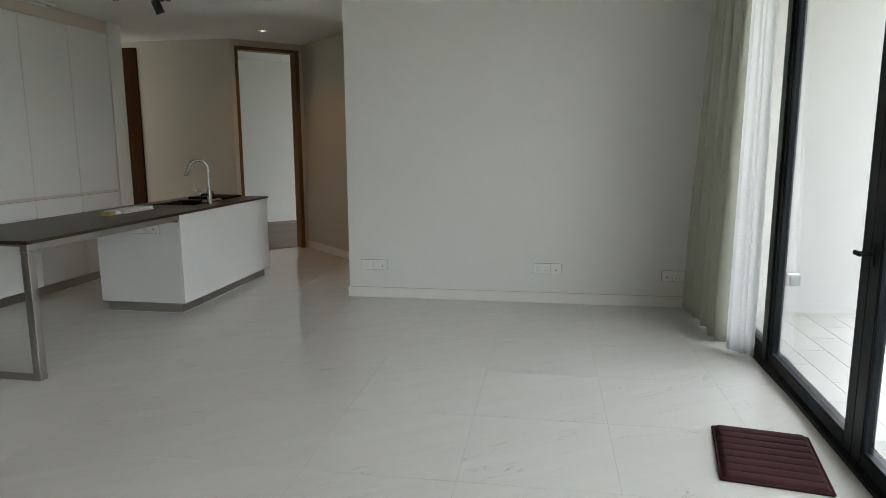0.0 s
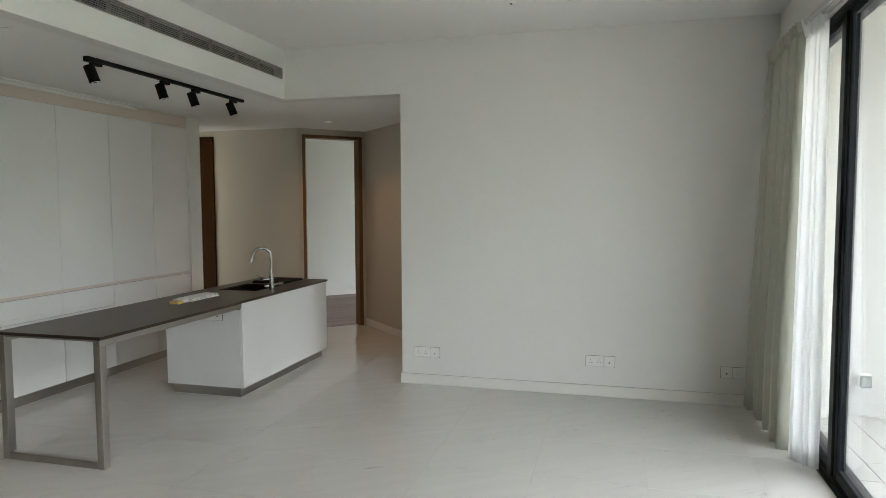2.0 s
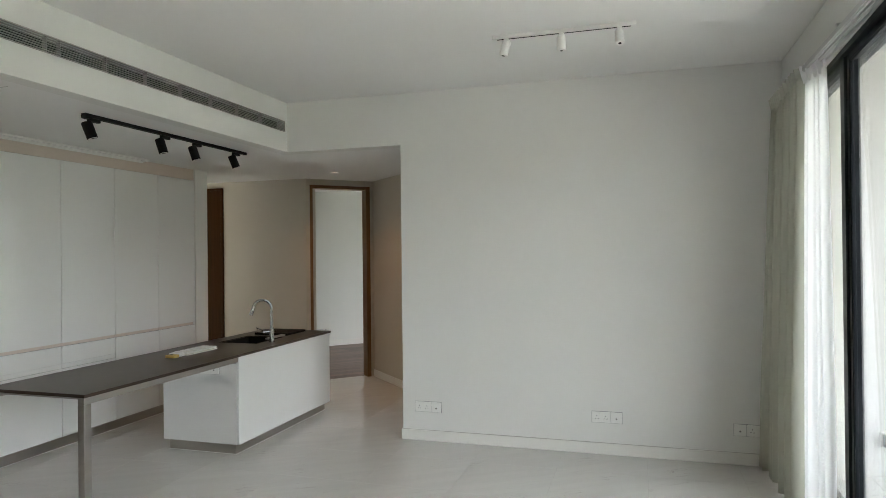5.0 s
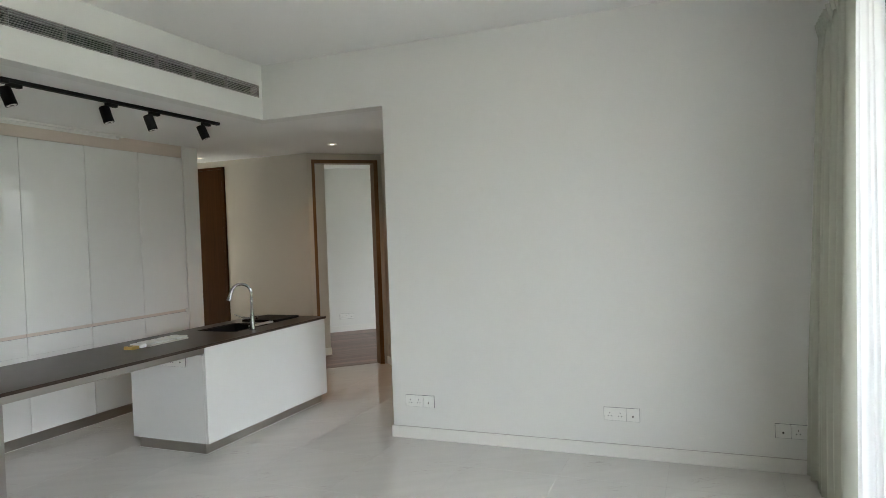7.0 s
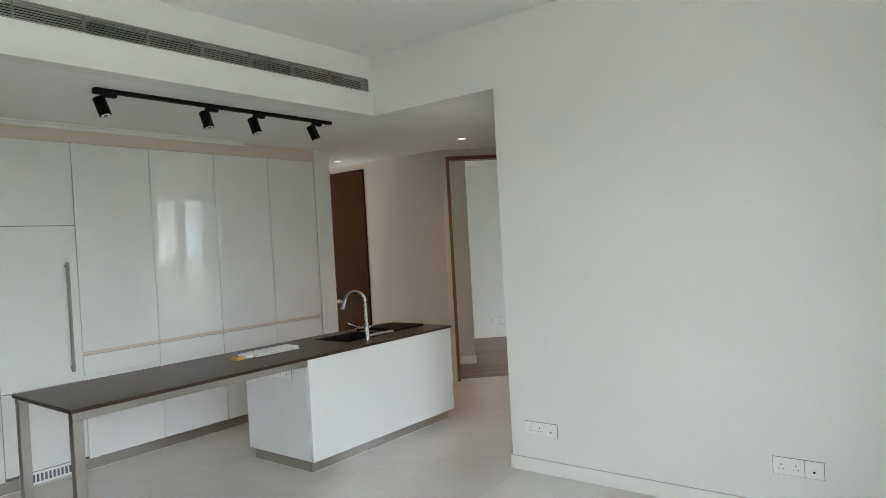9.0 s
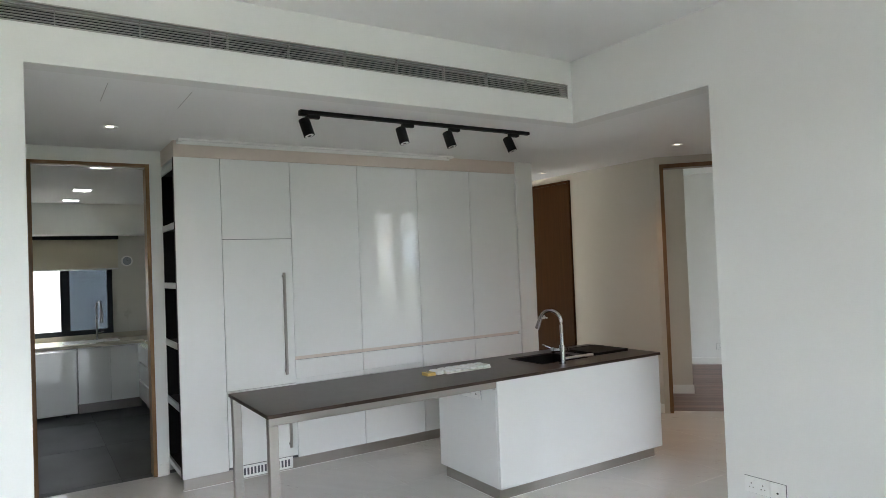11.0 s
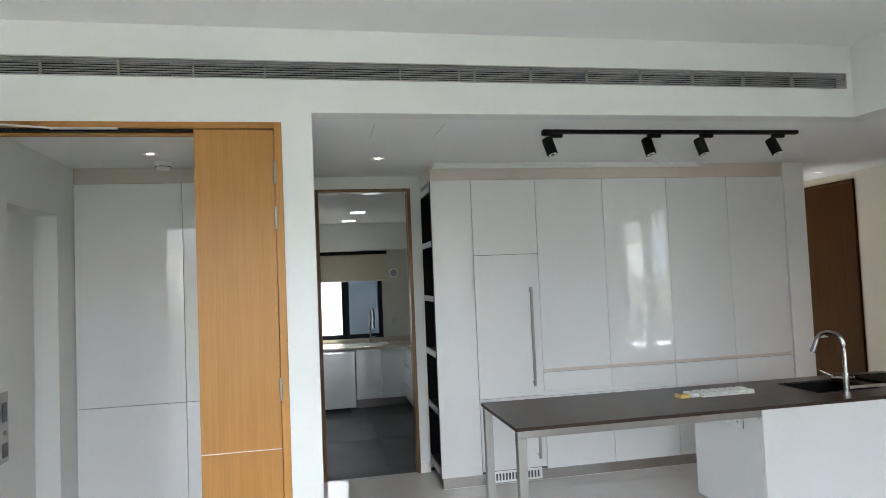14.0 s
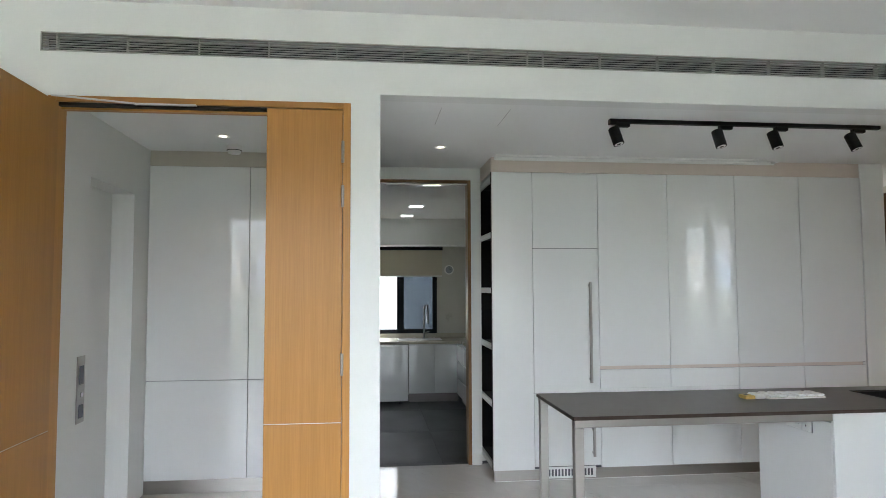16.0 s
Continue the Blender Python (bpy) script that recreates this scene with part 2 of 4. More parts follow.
GROUT = material("pale_grout", (0.47, 0.45, 0.42), 0.8, grain=0.05, scale=20)
DARKGROUT = material("dark_grout", (0.04, 0.04, 0.04), 0.9, grain=0.05, scale=20)
DECK = material("pale_balcony_tile", (0.46, 0.455, 0.43), 0.5, grain=0.07, bump=0.05, scale=5, vary=0.06)
FLOORSTONE = marble("polished_cream_marble", (0.625, 0.61, 0.575), (0.33, 0.285, 0.26), 0.085, 1.4, 0.8, 0.006, 34, 0.07)
SPLASH = marble("white_veined_marble", (0.52, 0.51, 0.46), (0.20, 0.17, 0.14), 0.12, 0.42, 0.9, 0.022, 30, 0.09)
BEIGETOP = material("beige_stone_top", (0.46, 0.42, 0.33), 0.25, grain=0.05, scale=20)
ALU = material("satin_aluminium", (0.62, 0.62, 0.61), 0.35, 0.9, grain=0.05, scale=20)
PALE = material("grey_gap_shade_and_joint", (0.45, 0.43, 0.40), 0.6, grain=0.03, scale=10)
BULB = glowing("lit_lamp", (1.0, 0.86, 0.66), 0.25)
LED = glowing("lit_led_panel", (0.97, 1.0, 0.98), 0.22)
# rubber feet and clip; also the dark painted into seams, slots and plate rims
RUBBER_SHADE = material("grey_rubber_and_gap_shade", (0.10, 0.10, 0.11), 0.7, grain=0.1, scale=30)
SCREEN = material("dark_display", (0.02, 0.03, 0.06), 0.1)
CONCRETE = material("pale_render", (0.56, 0.56, 0.55), 0.8, grain=0.05, bump=0.1, scale=4)
TOWER = material("cream_tower_render", (0.52, 0.47, 0.38), 0.8, grain=0.06, scale=0.2)
TOWERGREY = material("grey_tower_render", (0.30, 0.33, 0.36), 0.8, grain=0.06, scale=0.2)
TOWERGLASS = material("tower_window", (0.09, 0.155, 0.23), 0.15)
CLEARGREY = material("clear_grey_plastic", (0.27, 0.29, 0.285), 0.2, grain=0.04, scale=30)
SLAT = material("beige_grey_enamel", (0.38, 0.37, 0.335), 0.45, grain=0.03, scale=20)
WOODS = material("distant_greenery", (0.052, 0.058, 0.040), 0.95, grain=0.5, scale=0.05)
GROUND = material("distant_town_ground", (0.115, 0.112, 0.098), 0.95, grain=0.5, scale=0.05)


# ---- mesh helpers ----
def add_box(bm, x0, x1, y0, y1, z0, z1, bevel=0.0, seg=1):
    m = Matrix.LocRotScale(((x0 + x1) / 2, (y0 + y1) / 2, (z0 + z1) / 2), None, (abs(x1 - x0), abs(y1 - y0), abs(z1 - z0)))
    r = bmesh.ops.create_cube(bm, size=1, matrix=m)
    if bevel:
        es = list({e for v in r["verts"] for e in v.link_edges})
        bmesh.ops.bevel(bm, geom=es, offset=bevel, segments=seg, affect="EDGES", profile=0.5)
    return bm


def box(x0, x1, y0, y1, z0, z1, bevel=0.0, seg=1):
    return add_box(bmesh.new(), x0, x1, y0, y1, z0, z1, bevel, seg)


def add_rod(bm, p, q, r0, r1=None, seg=20):
    p, q = Vector(p), Vector(q)
    m = Matrix.Translation((p + q) / 2) @ (q - p).to_track_quat("Z", "Y").to_matrix().to_4x4()
    bmesh.ops.create_cone(bm, cap_ends=True, segments=seg, radius1=r0, radius2=r0 if r1 is None else r1, depth=(q - p).length, matrix=m)
    return bm


def rod(p, q, r0, r1=None, seg=20):
    return add_rod(bmesh.new(), p, q, r0, r1, seg)


def tube(points, radius, seg=14):
    """A round tube along a line of points."""
    bm, rings = bmesh.new(), []
    pts = [Vector(p) for p in points]
    for i, p in enumerate(pts):
        d = (pts[min(i + 1, len(pts) - 1)] - pts[max(i - 1, 0)]).normalized()
        q = d.to_track_quat("Z", "Y")
        rings.append([bm.verts.new(p + q @ Vector((radius * math.cos(a), radius * math.sin(a), 0))) for a in (2 * math.pi * k / seg for k in range(seg))])
    for a, b in zip(rings, rings[1:]):
        for k in range(seg):
            bm.faces.new((a[k], a[(k + 1) % seg], b[(k + 1) % seg], b[k]))
    bm.faces.new(rings[0][::-1]), bm.faces.new(rings[-1])
    return bm


def prism(outline, z0, z1):
    """An upright block over a plan outline (counter-clockwise)."""
    bm = bmesh.new()
    lo = [bm.verts.new((x, y, z0)) for x, y in outline]
    hi = [bm.verts.new((x, y, z1)) for x, y in outline]
    bm.faces.new(lo[::-1]), bm.faces.new(hi)
    for i in range(len(lo)):
        j = (i + 1) % len(lo)
        bm.faces.new((lo[i], lo[j], hi[j], hi[i]))
    return bm


def slab_between(p, q, thick, z0, z1, a=0.0, b=1.0, shift=0.0):
    """Wall block along the plan line p to q from share a to b; thick lies to the left of the line, starting at shift."""
    p, q = Vector(p), Vector(q)
    d = (q - p).normalized()
    n = Vector((-d.y, d.x))
    s, e = p.lerp(q, a) + n * shift, p.lerp(q, b) + n * shift
    return prism([tuple(v) for v in (s, e, e + n * thick, s + n * thick)], z0, z1)


def joined(*meshes):
    out = bmesh.new()
    for bm in meshes:
        t = bpy.data.meshes.new("t")
        bm.to_mesh(t)
        bm.free()
        out.from_mesh(t)
        bpy.data.meshes.remove(t)
    return out


def boxes(*rows):
    bm = bmesh.new()
    for r in rows:
        add_box(bm, *r)
    return bm


def part(name, bm, mat, parent=None, label="", smooth=False):
    """Links a bmesh as one mesh object under a thing or a part."""
    me = bpy.data.meshes.new(name)
    bmesh.ops.recalc_face_normals(bm, faces=bm.faces[:])
    bm.to_mesh(me)
    bm.free()
    me.materials.append(mat)
    if smooth:
        me.shade_smooth()
        me.set_sharp_from_angle(angle=radians(40))
    o = new(name, me)
    if parent is not None:
        o.parent = parent
        if parent.type == "EMPTY":
            o.matrix_parent_inverse = parent.matrix_basis.inverted()
    if label:
        o["label"] = label
    return o


def thing(name, label, category, at=(0, 0, 0), group="", kind=""):
    o = new(name)
    o.empty_display_size = 0.1
    o.matrix_basis = Matrix.Translation(at)
    return tagged(o, label, category, group, kind)


def structure(name, bm, mat, label, category):
    return tagged(part(name, bm, mat), label, category, "", "structure")


# ---- the shell ----
S, H = 2.55, 3.0                      # low ceiling, living-room ceiling
WX = -1.11                            # face of the entry wall and bulkhead
structure("wall_north", boxes((0, 3.2, 0, 0.15, 0, 3.1), (WX, 0, 0, 0.15, S, 3.1)), PAINT, "plain white painted living room wall", "wall")
structure("wall_west", boxes((-1.23, WX, -8, -5.03, 0, S), (-1.23, WX, -5.03, -3.503, 2.498, S), (-3.34, WX, -3.503, -3.346, 0, S)), PAINT, "white painted wall round the entry door", "wall")
structure("bulkhead", boxes((-1.23, WX, -8, 0.15, S, 2.727), (-1.23, WX, -8, 0.15, 2.826, 3.1), (-1.23, WX, -8, -5.075, 2.727, 2.826), (-1.23, WX, -0.044, 0.15, 2.727, 2.826)), PAINT, "white ceiling bulkhead with a long air slot", "bulkhead")
structure("wall_south", boxes((-1.23, 3.2, -8.15, -8, 0, 3.1)), PAINT, "plain white painted wall", "wall")
structure("wall_east", boxes((3.0, 3.2, -8, 0, 2.67, 3.1), (3.0, 3.2, -0.12, 0, 0, 2.67), (3.0, 3.2, -8, -7.1, 0, 2.67)), PAINT, "white painted wall over the sliding doors", "wall")
structure("ceiling_living", boxes((WX, 3.0, -8, 0, H, 3.1)), CEIL, "smooth white living room ceiling", "ceiling")
structure("ceiling_low", boxes((-3.34, -1.23, -8, 0.15, S, 2.65), (-6.0, 0.1, 0.15, 3.2, S, 2.65), (-6.0, -3.34, -1.95, 0.15, S, 2.65), (-3.34, -1.23, 3.2, 3.6, S, 2.65)), CEIL, "smooth white lowered ceiling", "ceiling")

# hall: back wall, diagonal wall with a doorway, wall turning back
D0, D1 = (-2.0, 1.955), (-1.0, 2.955)
DL = math.sqrt(2)
d_at = lambda s: (D0[0] + s / DL, D0[1] + s / DL)
structure("wall_hall_back", boxes((-3.195, -2.0, 1.955, 2.08, 0, S), (-6.0, -4.05, 1.955, 2.08, 0, S), (-4.05, -3.195, 1.955, 2.08, 2.475, S)), CREAM, "cream painted hall wall", "wall")
structure("wall_hall_diagonal", joined(slab_between(d_at(0), d_at(0.05), 0.12, 0, S), slab_between(d_at(0.05), d_at(0.85), 0.12, 2.475, S), slab_between(d_at(0.85), d_at(0.90), 0.12, 0, S)), CREAM, "cream painted diagonal wall with a doorway", "wall")
E0 = d_at(0.90)
E1 = (E0[0] + 1.36, E0[1] - 1.36)
structure("wall_hall_side", slab_between(E1, E0, -0.12, 0, S), CREAM, "cream painted hall side wall", "wall")
structure("wall_hall_end", boxes((-6.1, -6.0, -1.95, 2.08, 0, S)), CREAM, "cream painted wall", "wall")
structure("wall_pillar", boxes((-3.34, -2.69, 0.740, 0.946, 0, S)), PAINT, "white painted end wall beside the cabinets", "wall")
structure("wall_cabinet_back", boxes((-3.44, -3.34, -2.44, 0.946, 0, S)), PAINT, "white painted wall behind the cabinets", "wall")
structure("wall_kitchen_door", boxes((-3.34, -3.22, -2.53, -2.44, 0, S), (-3.34, -3.22, -3.346, -2.53, 2.443, S)), PAINT, "white painted wall round the kitchen doorway", "wall")

# room behind the hall doorway
d_uv = lambda u, v: (D0[0] + (u - v) / DL, D0[1] + (u + v) / DL)
structure("wall_bedroom_return", slab_between(d_uv(-0.30, 0.95), d_uv(0.414, 0.95), 0.5, 0, 2.7), CREAM, "cream painted wall return in the next room", "wall")
structure("wall_bedroom_far", joined(slab_between((-5.2, 2.95), (1.3, 9.45), 0.12, 0, 2.8)), PAINT, "white painted bedroom wall", "wall")
structure("wall_bedroom_near", joined(slab_between(d_at(0.90), d_at(4.6), 0.12, 0, 2.8)), PAINT, "white painted bedroom wall", "wall")
structure("wall_bedroom_left", joined(boxes((-5.3, -2.80, 2.08, 2.16, 0, 2.8)), boxes((-5.3, -5.2, 2.16, 3.1, 0, 2.8))), PAINT, "white painted bedroom wall", "wall")
structure("ceiling_bedroom", prism([(-5.3, 2.08), (-2.0, 2.08), (1.5, 5.3), (1.5, 9.6), (-5.3, 3.05)], 2.7, 2.8), CEIL, "white bedroom ceiling", "ceiling")

# small room behind the living-room wall, with a tall window
# last box: unseen stub added to cut the window light reaching the hall
structure("wall_side_room", boxes((0.1, 2.0, 3.4, 3.5, 0, 2.65), (2.0, 2.1, 0.15, 1.55, 0, 2.65), (2.0, 2.1, 1.55, 2.57, 2.48, 2.65), (2.0, 2.1, 1.55, 2.57, 0, 0.36), (2.0, 2.1, 2.57, 3.5, 0, 2.65), (0, 0.1, 1.19, 3.5, 0, 2.65), (0, 0.1, 0.15, 0.50, 0, 2.65)), PAINT, "plain white side room wall", "wall")
structure("ceiling_side_room", boxes((0.1, 2.1, 0.15, 3.5, 2.55, 2.65)), CEIL, "white side room ceiling", "ceiling")

# lobby behind the entry door
structure("wall_lobby", boxes((-1.69, -1.23, -5.20, -5.05, 0, S), (-2.41, -1.69, -5.20, -5.05, 2.175, S), (-3.34, -2.41, -5.20, -5.05, 0, S), ), PAINT, "white lobby wall with a door recess", "wall")
structure("wall_lobby_recess", boxes((-2.41, -1.69, -5.30, -5.20, 0, S)), PAINT, "white back of the lobby door recess", "wall")
structure("wall_lobby_back", boxes((-3.44, -3.34, -5.2, -3.346, 0, S)), PAINT, "white lobby wall", "wall")

# kitchen
structure("wall_kitchen", boxes((-6.98, -6.9, -4.6, -3.75, 0, 2.5), (-6.98, -6.9, -3.75, -2.45, 0, 0.86), (-6.98, -6.9, -3.75, -2.45, 2.03, 2.5), (-6.98, -6.9, -2.45, -1.95, 0, 2.5),
          (-6.98, -3.44, -2.03, -1.95, 0, 2.5), (-6.98, -3.34, -4.7, -4.6, 0, 2.5), (-3.44, -3.34, -4.6, -3.346, 0, 2.5)), SPLASH, "white kitchen wall clad in veined marble", "wall")
structure("kitchen_bulkhead", boxes((-6.9, -6.5, -4.6, -2.03, 2.085, 2.45)), PAINT, "white dropped box over the kitchen window", "bulkhead")
structure("ceiling_kitchen", boxes((-6.98, -3.34, -4.7, -1.95, 2.45, 2.55)), CEIL, "white kitchen ceiling", "ceiling")


# ---- skirting ----
base = thing("baseboard", "white painted skirting boards along the walls", "skirting", kind="structure")
# solid grey strip; its colour gives the shade line above the board
part("gap_shade", boxes((0, 3.0, -0.010, 0, 0.0885, 0.0908)), PALE, base, "grey strip painted as the shade line over the skirting")
part("skirting_board", boxes((0, 3.0, -0.012, 0, 0, 0.088, 0.002)), SKIRT, base)
part("skirting_board", boxes((-0.012, 0, -0.012, 0.15, 0, 0.088, 0.002)), SKIRT, base)
part("skirting_board", boxes((-3.19, -2.0, 1.943, 1.955, 0, 0.088, 0.002)), SKIRT, base)
part("skirting_board", slab_between(E1, E0, 0.012, 0, 0.088), SKIRT, base)
part("skirting_board", slab_between((-5.2, 2.95), (1.3, 9.45), -0.012, 0, 0.10), SKIRT, base)
part("skirting_board", slab_between(d_uv(-0.30, 0.95), d_uv(0.424, 0.95), -0.012, 0, 0.10), SKIRT, base)
part("skirting_board", boxes((-3.22, -3.208, -2.528, -2.45, 0, 0.09)), SKIRT, base)


# ---- doors ----
def inlay_leaf(parent, bm_leaf, bm_strip):
    leaf = part("door_leaf", bm_leaf, OAK, parent, "golden oak veneer door leaf")
    part("inlay", bm_strip, ALU, leaf, "thin metal inlay strip")
    return leaf


entry = thing("door_1", "golden oak double entry door, wide leaf open", "door", (WX, -4.26, 0), kind="structure")
part("door_jamb", box(-1.225, -1.104, -3.543, -3.503, 0, 2.498, 0.002), OAK, entry)
part("door_jamb", box(-1.225, -1.104, -5.03, -4.99, 0, 2.498, 0.002), OAK, entry)
part("door_head", box(-1.225, -1.104, -4.99, -3.543, 2.465, 2.498, 0.002), OAKX, entry)
small = inlay_leaf(entry, boxes((-1.162, -1.116, -3.942, -3.546, 0.006, 0.808, 0.0015), (-1.162, -1.116, -3.942, -3.546, 0.812, 2.461, 0.0015), (-1.160, -1.121, -3.940, -3.548, 0.80, 0.82)), box(-1.163, -1.117, -3.941, -3.547, 0.8082, 0.8118))
for z0, z1 in ((2.176, 2.292), (1.94, 2.055), (1.054, 1.169), (0.12, 0.235)):
    hg = rod((-1.106, -3.5435, z0), (-1.106, -3.5435, z1), 0.008, seg=12)
    for k in range(1, 5):
        add_rod(hg, (-1.106, -3.5435, z0 + k * (z1 - z0) / 5 - 0.001), (-1.106, -3.5435, z0 + k * (z1 - z0) / 5 + 0.001), 0.009, seg=12)
    part("hinge", hg, STEEL, small, "steel butt hinge", True)
part("lock_plate", box(-1.15, -1.128, -3.945, -3.941, 0.95, 1.13), STEEL, small, "steel strike plate")
part("lock_plate", box(-1.15, -1.128, -3.945, -3.941, 0.70, 0.76), STEEL, small, "steel strike plate")
wide = inlay_leaf(entry, boxes((-1.108, -0.075, -5.028, -4.978, 0.006, 0.808, 0.0015), (-1.108, -0.075, -5.028, -4.978, 0.812, 2.461, 0.0015), (-1.106, -0.077, -5.026, -4.982, 0.80, 0.82)), box(-1.107, -0.076, -5.027, -4.981, 0.8082, 0.8118))
part("closer_arm", joined(rod((-0.98, -4.955, 2.462), (-1.098, -4.60, 2.462), 0.005, seg=10), rod((-1.098, -4.60, 2.455), (-1.098, -4.60, 2.465), 0.009, seg=12), box(-1.112, -1.090, -4.60, -4.30, 2.4575, 2.4645)), ALU, entry, "silver door closer arm")
# black strip in place of the shadow under the head
part("head_gap_shade", box(-1.158, -1.114, -4.988, -3.945, 2.4505, 2.4645), HOLE, entry, "black strip painted as the shadow under the door head")
part("door_stop", box(-1.20, -1.160, -4.988, -3.945, 2.440, 2.4645), OAKX, entry)
part("handle", joined(rod((-0.16, -4.978, 1.0), (-0.16, -4.93, 1.0), 0.012), rod((-0.16, -4.93, 1.0), (-0.30, -4.93, 1.0), 0.010)), STEEL, wide, "steel lever handle", True)

kdoor = thing("door_2", "brown oak frame of the kitchen doorway", "doorway", (-3.28, -2.93, 0), kind="structure")
part("door_jamb", box(-3.345, -3.212, -2.557, -2.529, 0, 2.443, 0.002), BROWN, kdoor)
part("door_jamb", box(-3.345, -3.212, -3.346, -3.316, 0, 2.443, 0.002), BROWN, kdoor)
part("door_head", box(-3.345, -3.212, -3.316, -2.557, 2.418, 2.443, 0.002), BROWN, kdoor)
part("sliding_track", box(-3.295, -3.265, -3.316, -2.557, 2.412, 2.418), STEEL, kdoor, "aluminium sliding track")

bdoor = thing("door_3", "brown oak frame of an open hall doorway", "doorway", (-1.7, 2.25, 0), kind="structure")
for a, b in ((0.05, 0.085), (0.80, 0.85)):
    part("door_jamb", slab_between(d_at(a), d_at(b), 0.15, 0, 2.475, shift=-0.012), BROWN, bdoor)
part("door_head", slab_between(d_at(0.085), d_at(0.80), 0.15, 2.435, 2.475, shift=-0.012), BROWN, bdoor)
hd = thing("door_4", "closed dark walnut flush door in the hall", "door", (-3.6, 1.96, 0), kind="structure")
part("door_leaf", box(-4.02, -3.225, 1.935, 1.975, 0.006, 2.445, 0.002), DARKDOOR, hd)
part("door_jamb", box(-3.225, -3.195, 1.925, 2.08, 0, 2.475, 0.002), DARKDOOR, hd)
part("door_jamb", box(-4.05, -4.02, 1.925, 2.08, 0, 2.475, 0.002), DARKDOOR, hd)
part("door_head", box(-4.02, -3.225, 1.925, 2.08, 2.445, 2.475, 0.002), DARKDOOR, hd)
part("handle", joined(rod((-3.72, 1.935, 0.87), (-3.72, 1.90, 0.87), 0.025), rod((-3.72, 1.90, 0.87), (-3.72, 1.885, 0.87), 0.012), rod((-3.72, 1.888, 0.87), (-3.61, 1.888, 0.87), 0.009)), STEEL, hd, "steel lever handle", True)

# ---- sliding doors to the balcony ----
sl = thing("window_1", "dark aluminium sliding glass doors to the balcony", "sliding door", (3.05, -3.6, 0), kind="structure")
part("sill", boxes((3.0, 3.16, -7.1, -0.12, -0.02, 0.025, 0.003), (3.032, 3.05, -7.1, -0.12, 0.025, 0.036), (3.10, 3.115, -7.1, -0.12, 0.025, 0.036)), FRAME, sl)
part("head", boxes((3.0, 3.16, -7.1, -0.12, 2.632, 2.668, 0.003)), FRAME, sl)
part("jamb", box(3.0, 3.16, -0.18, -0.12, 0.035, 2.63, 0.003), FRAME, sl)
part("jamb", box(3.0, 3.16, -7.1, -7.04, 0.035, 2.63, 0.003), FRAME, sl)
panels = [(-1.300, -0.18, 0.05, 0.05), (-2.612, -1.389, 0.082, 0.045), (-3.80, -2.616, 0.06, 0.088), (-4.95, -3.93, 0.082, 0.06), (-5.95, -4.954, 0.06, 0.088), (-7.04, -5.954, 0.06, 0.06)]
x = 3.025
for y0, y1, s0, s1 in panels:
    pf = part("door_panel", boxes((x, x + 0.05, y0, y0 + s0, 0.036, 2.63, 0.003), (x, x + 0.05, y1 - s1, y1, 0.036, 2.63, 0.003), (x, x + 0.05, y0 + s0, y1 - s1, 0.036, 0.086, 0.003), (x, x + 0.05, y0 + s0, y1 - s1, 2.598, 2.63, 0.003)), FRAME, sl)
    part("glazing_bead", boxes((x + 0.004, x + 0.019, y0 + s0, y0 + s0 + 0.009, 0.086, 2.598, 0.002), (x + 0.004, x + 0.019, y1 - s1 - 0.009, y1 - s1, 0.086, 2.598, 0.002), (x + 0.004, x + 0.019, y0 + s0 + 0.009, y1 - s1 - 0.009, 0.086, 0.095, 0.002), (x + 0.004, x + 0.019, y0 + s0 + 0.009, y1 - s1 - 0.009, 2.589, 2.598, 0.002)), FRAME, pf)
    pane = part("pane", box(x + 0.02, x + 0.03, y0 + s0 - 0.005, y1 - s1 + 0.005, 0.08, 2.603), GLASS, pf, "clear glass pane")
    pane.visible_shadow = False
part("post", box(3.012, 3.082, -1.387, -1.302, 0.025, 2.63, 0.004), FRAME, sl)
part("post", box(3.012, 3.082, -3.928, -3.802, 0.025, 2.63, 0.004), FRAME, sl)
part("handle", joined(box(3.016, 3.0245, -2.664, -2.634, 0.845, 0.935, 0.003), rod((3.016, -2.648, 0.895), (2.975, -2.648, 0.895), 0.010), box(2.962, 2.978, -2.658, -2.601, 0.884, 0.904, 0.004)), FRAME, sl, "dark lever handle")
# the glazing line runs two degrees off the room's axis
turn_ = Matrix.Translation((3.04, -0.85, 0)) @ Matrix.Rotation(radians(-2.3), 4, "Z") @ Matrix.Translation((-3.0, 0.85, 0))
sl.matrix_basis = turn_ @ sl.matrix_basis

# small room window
w2 = thing("window_2", "tall two-pane window in the side room", "window", (2.05, 2.0, 0.3), kind="structure")
part("window_frame", boxes((2.02, 2.08, 1.55, 1.60, 0.36, 2.48), (2.02, 2.08, 2.52, 2.57, 0.36, 2.48), (2.02, 2.08, 1.89, 2.06, 0.36, 2.48), (2.02, 2.08, 1.60, 1.89, 2.44, 2.48), (2.02, 2.08, 2.06, 2.52, 2.44, 2.48), (2.02, 2.08, 1.60, 1.89, 0.36, 0.41), (2.02, 2.08, 2.06, 2.52, 0.36, 0.41)), SKIRT, w2)
for y0, y1 in ((1.6, 1.89), (2.06, 2.52)):
    part("pane", box(2.045, 2.055, y0, y1, 0.41, 2.44), GLASS, w2, "clear glass pane").visible_shadow = False
part("guard_rail", boxes((2.10, 2.115, 1.5, 2.62, 0.885, 0.905, 0.002)), ALU, w2, "thin pale metal guard rail")


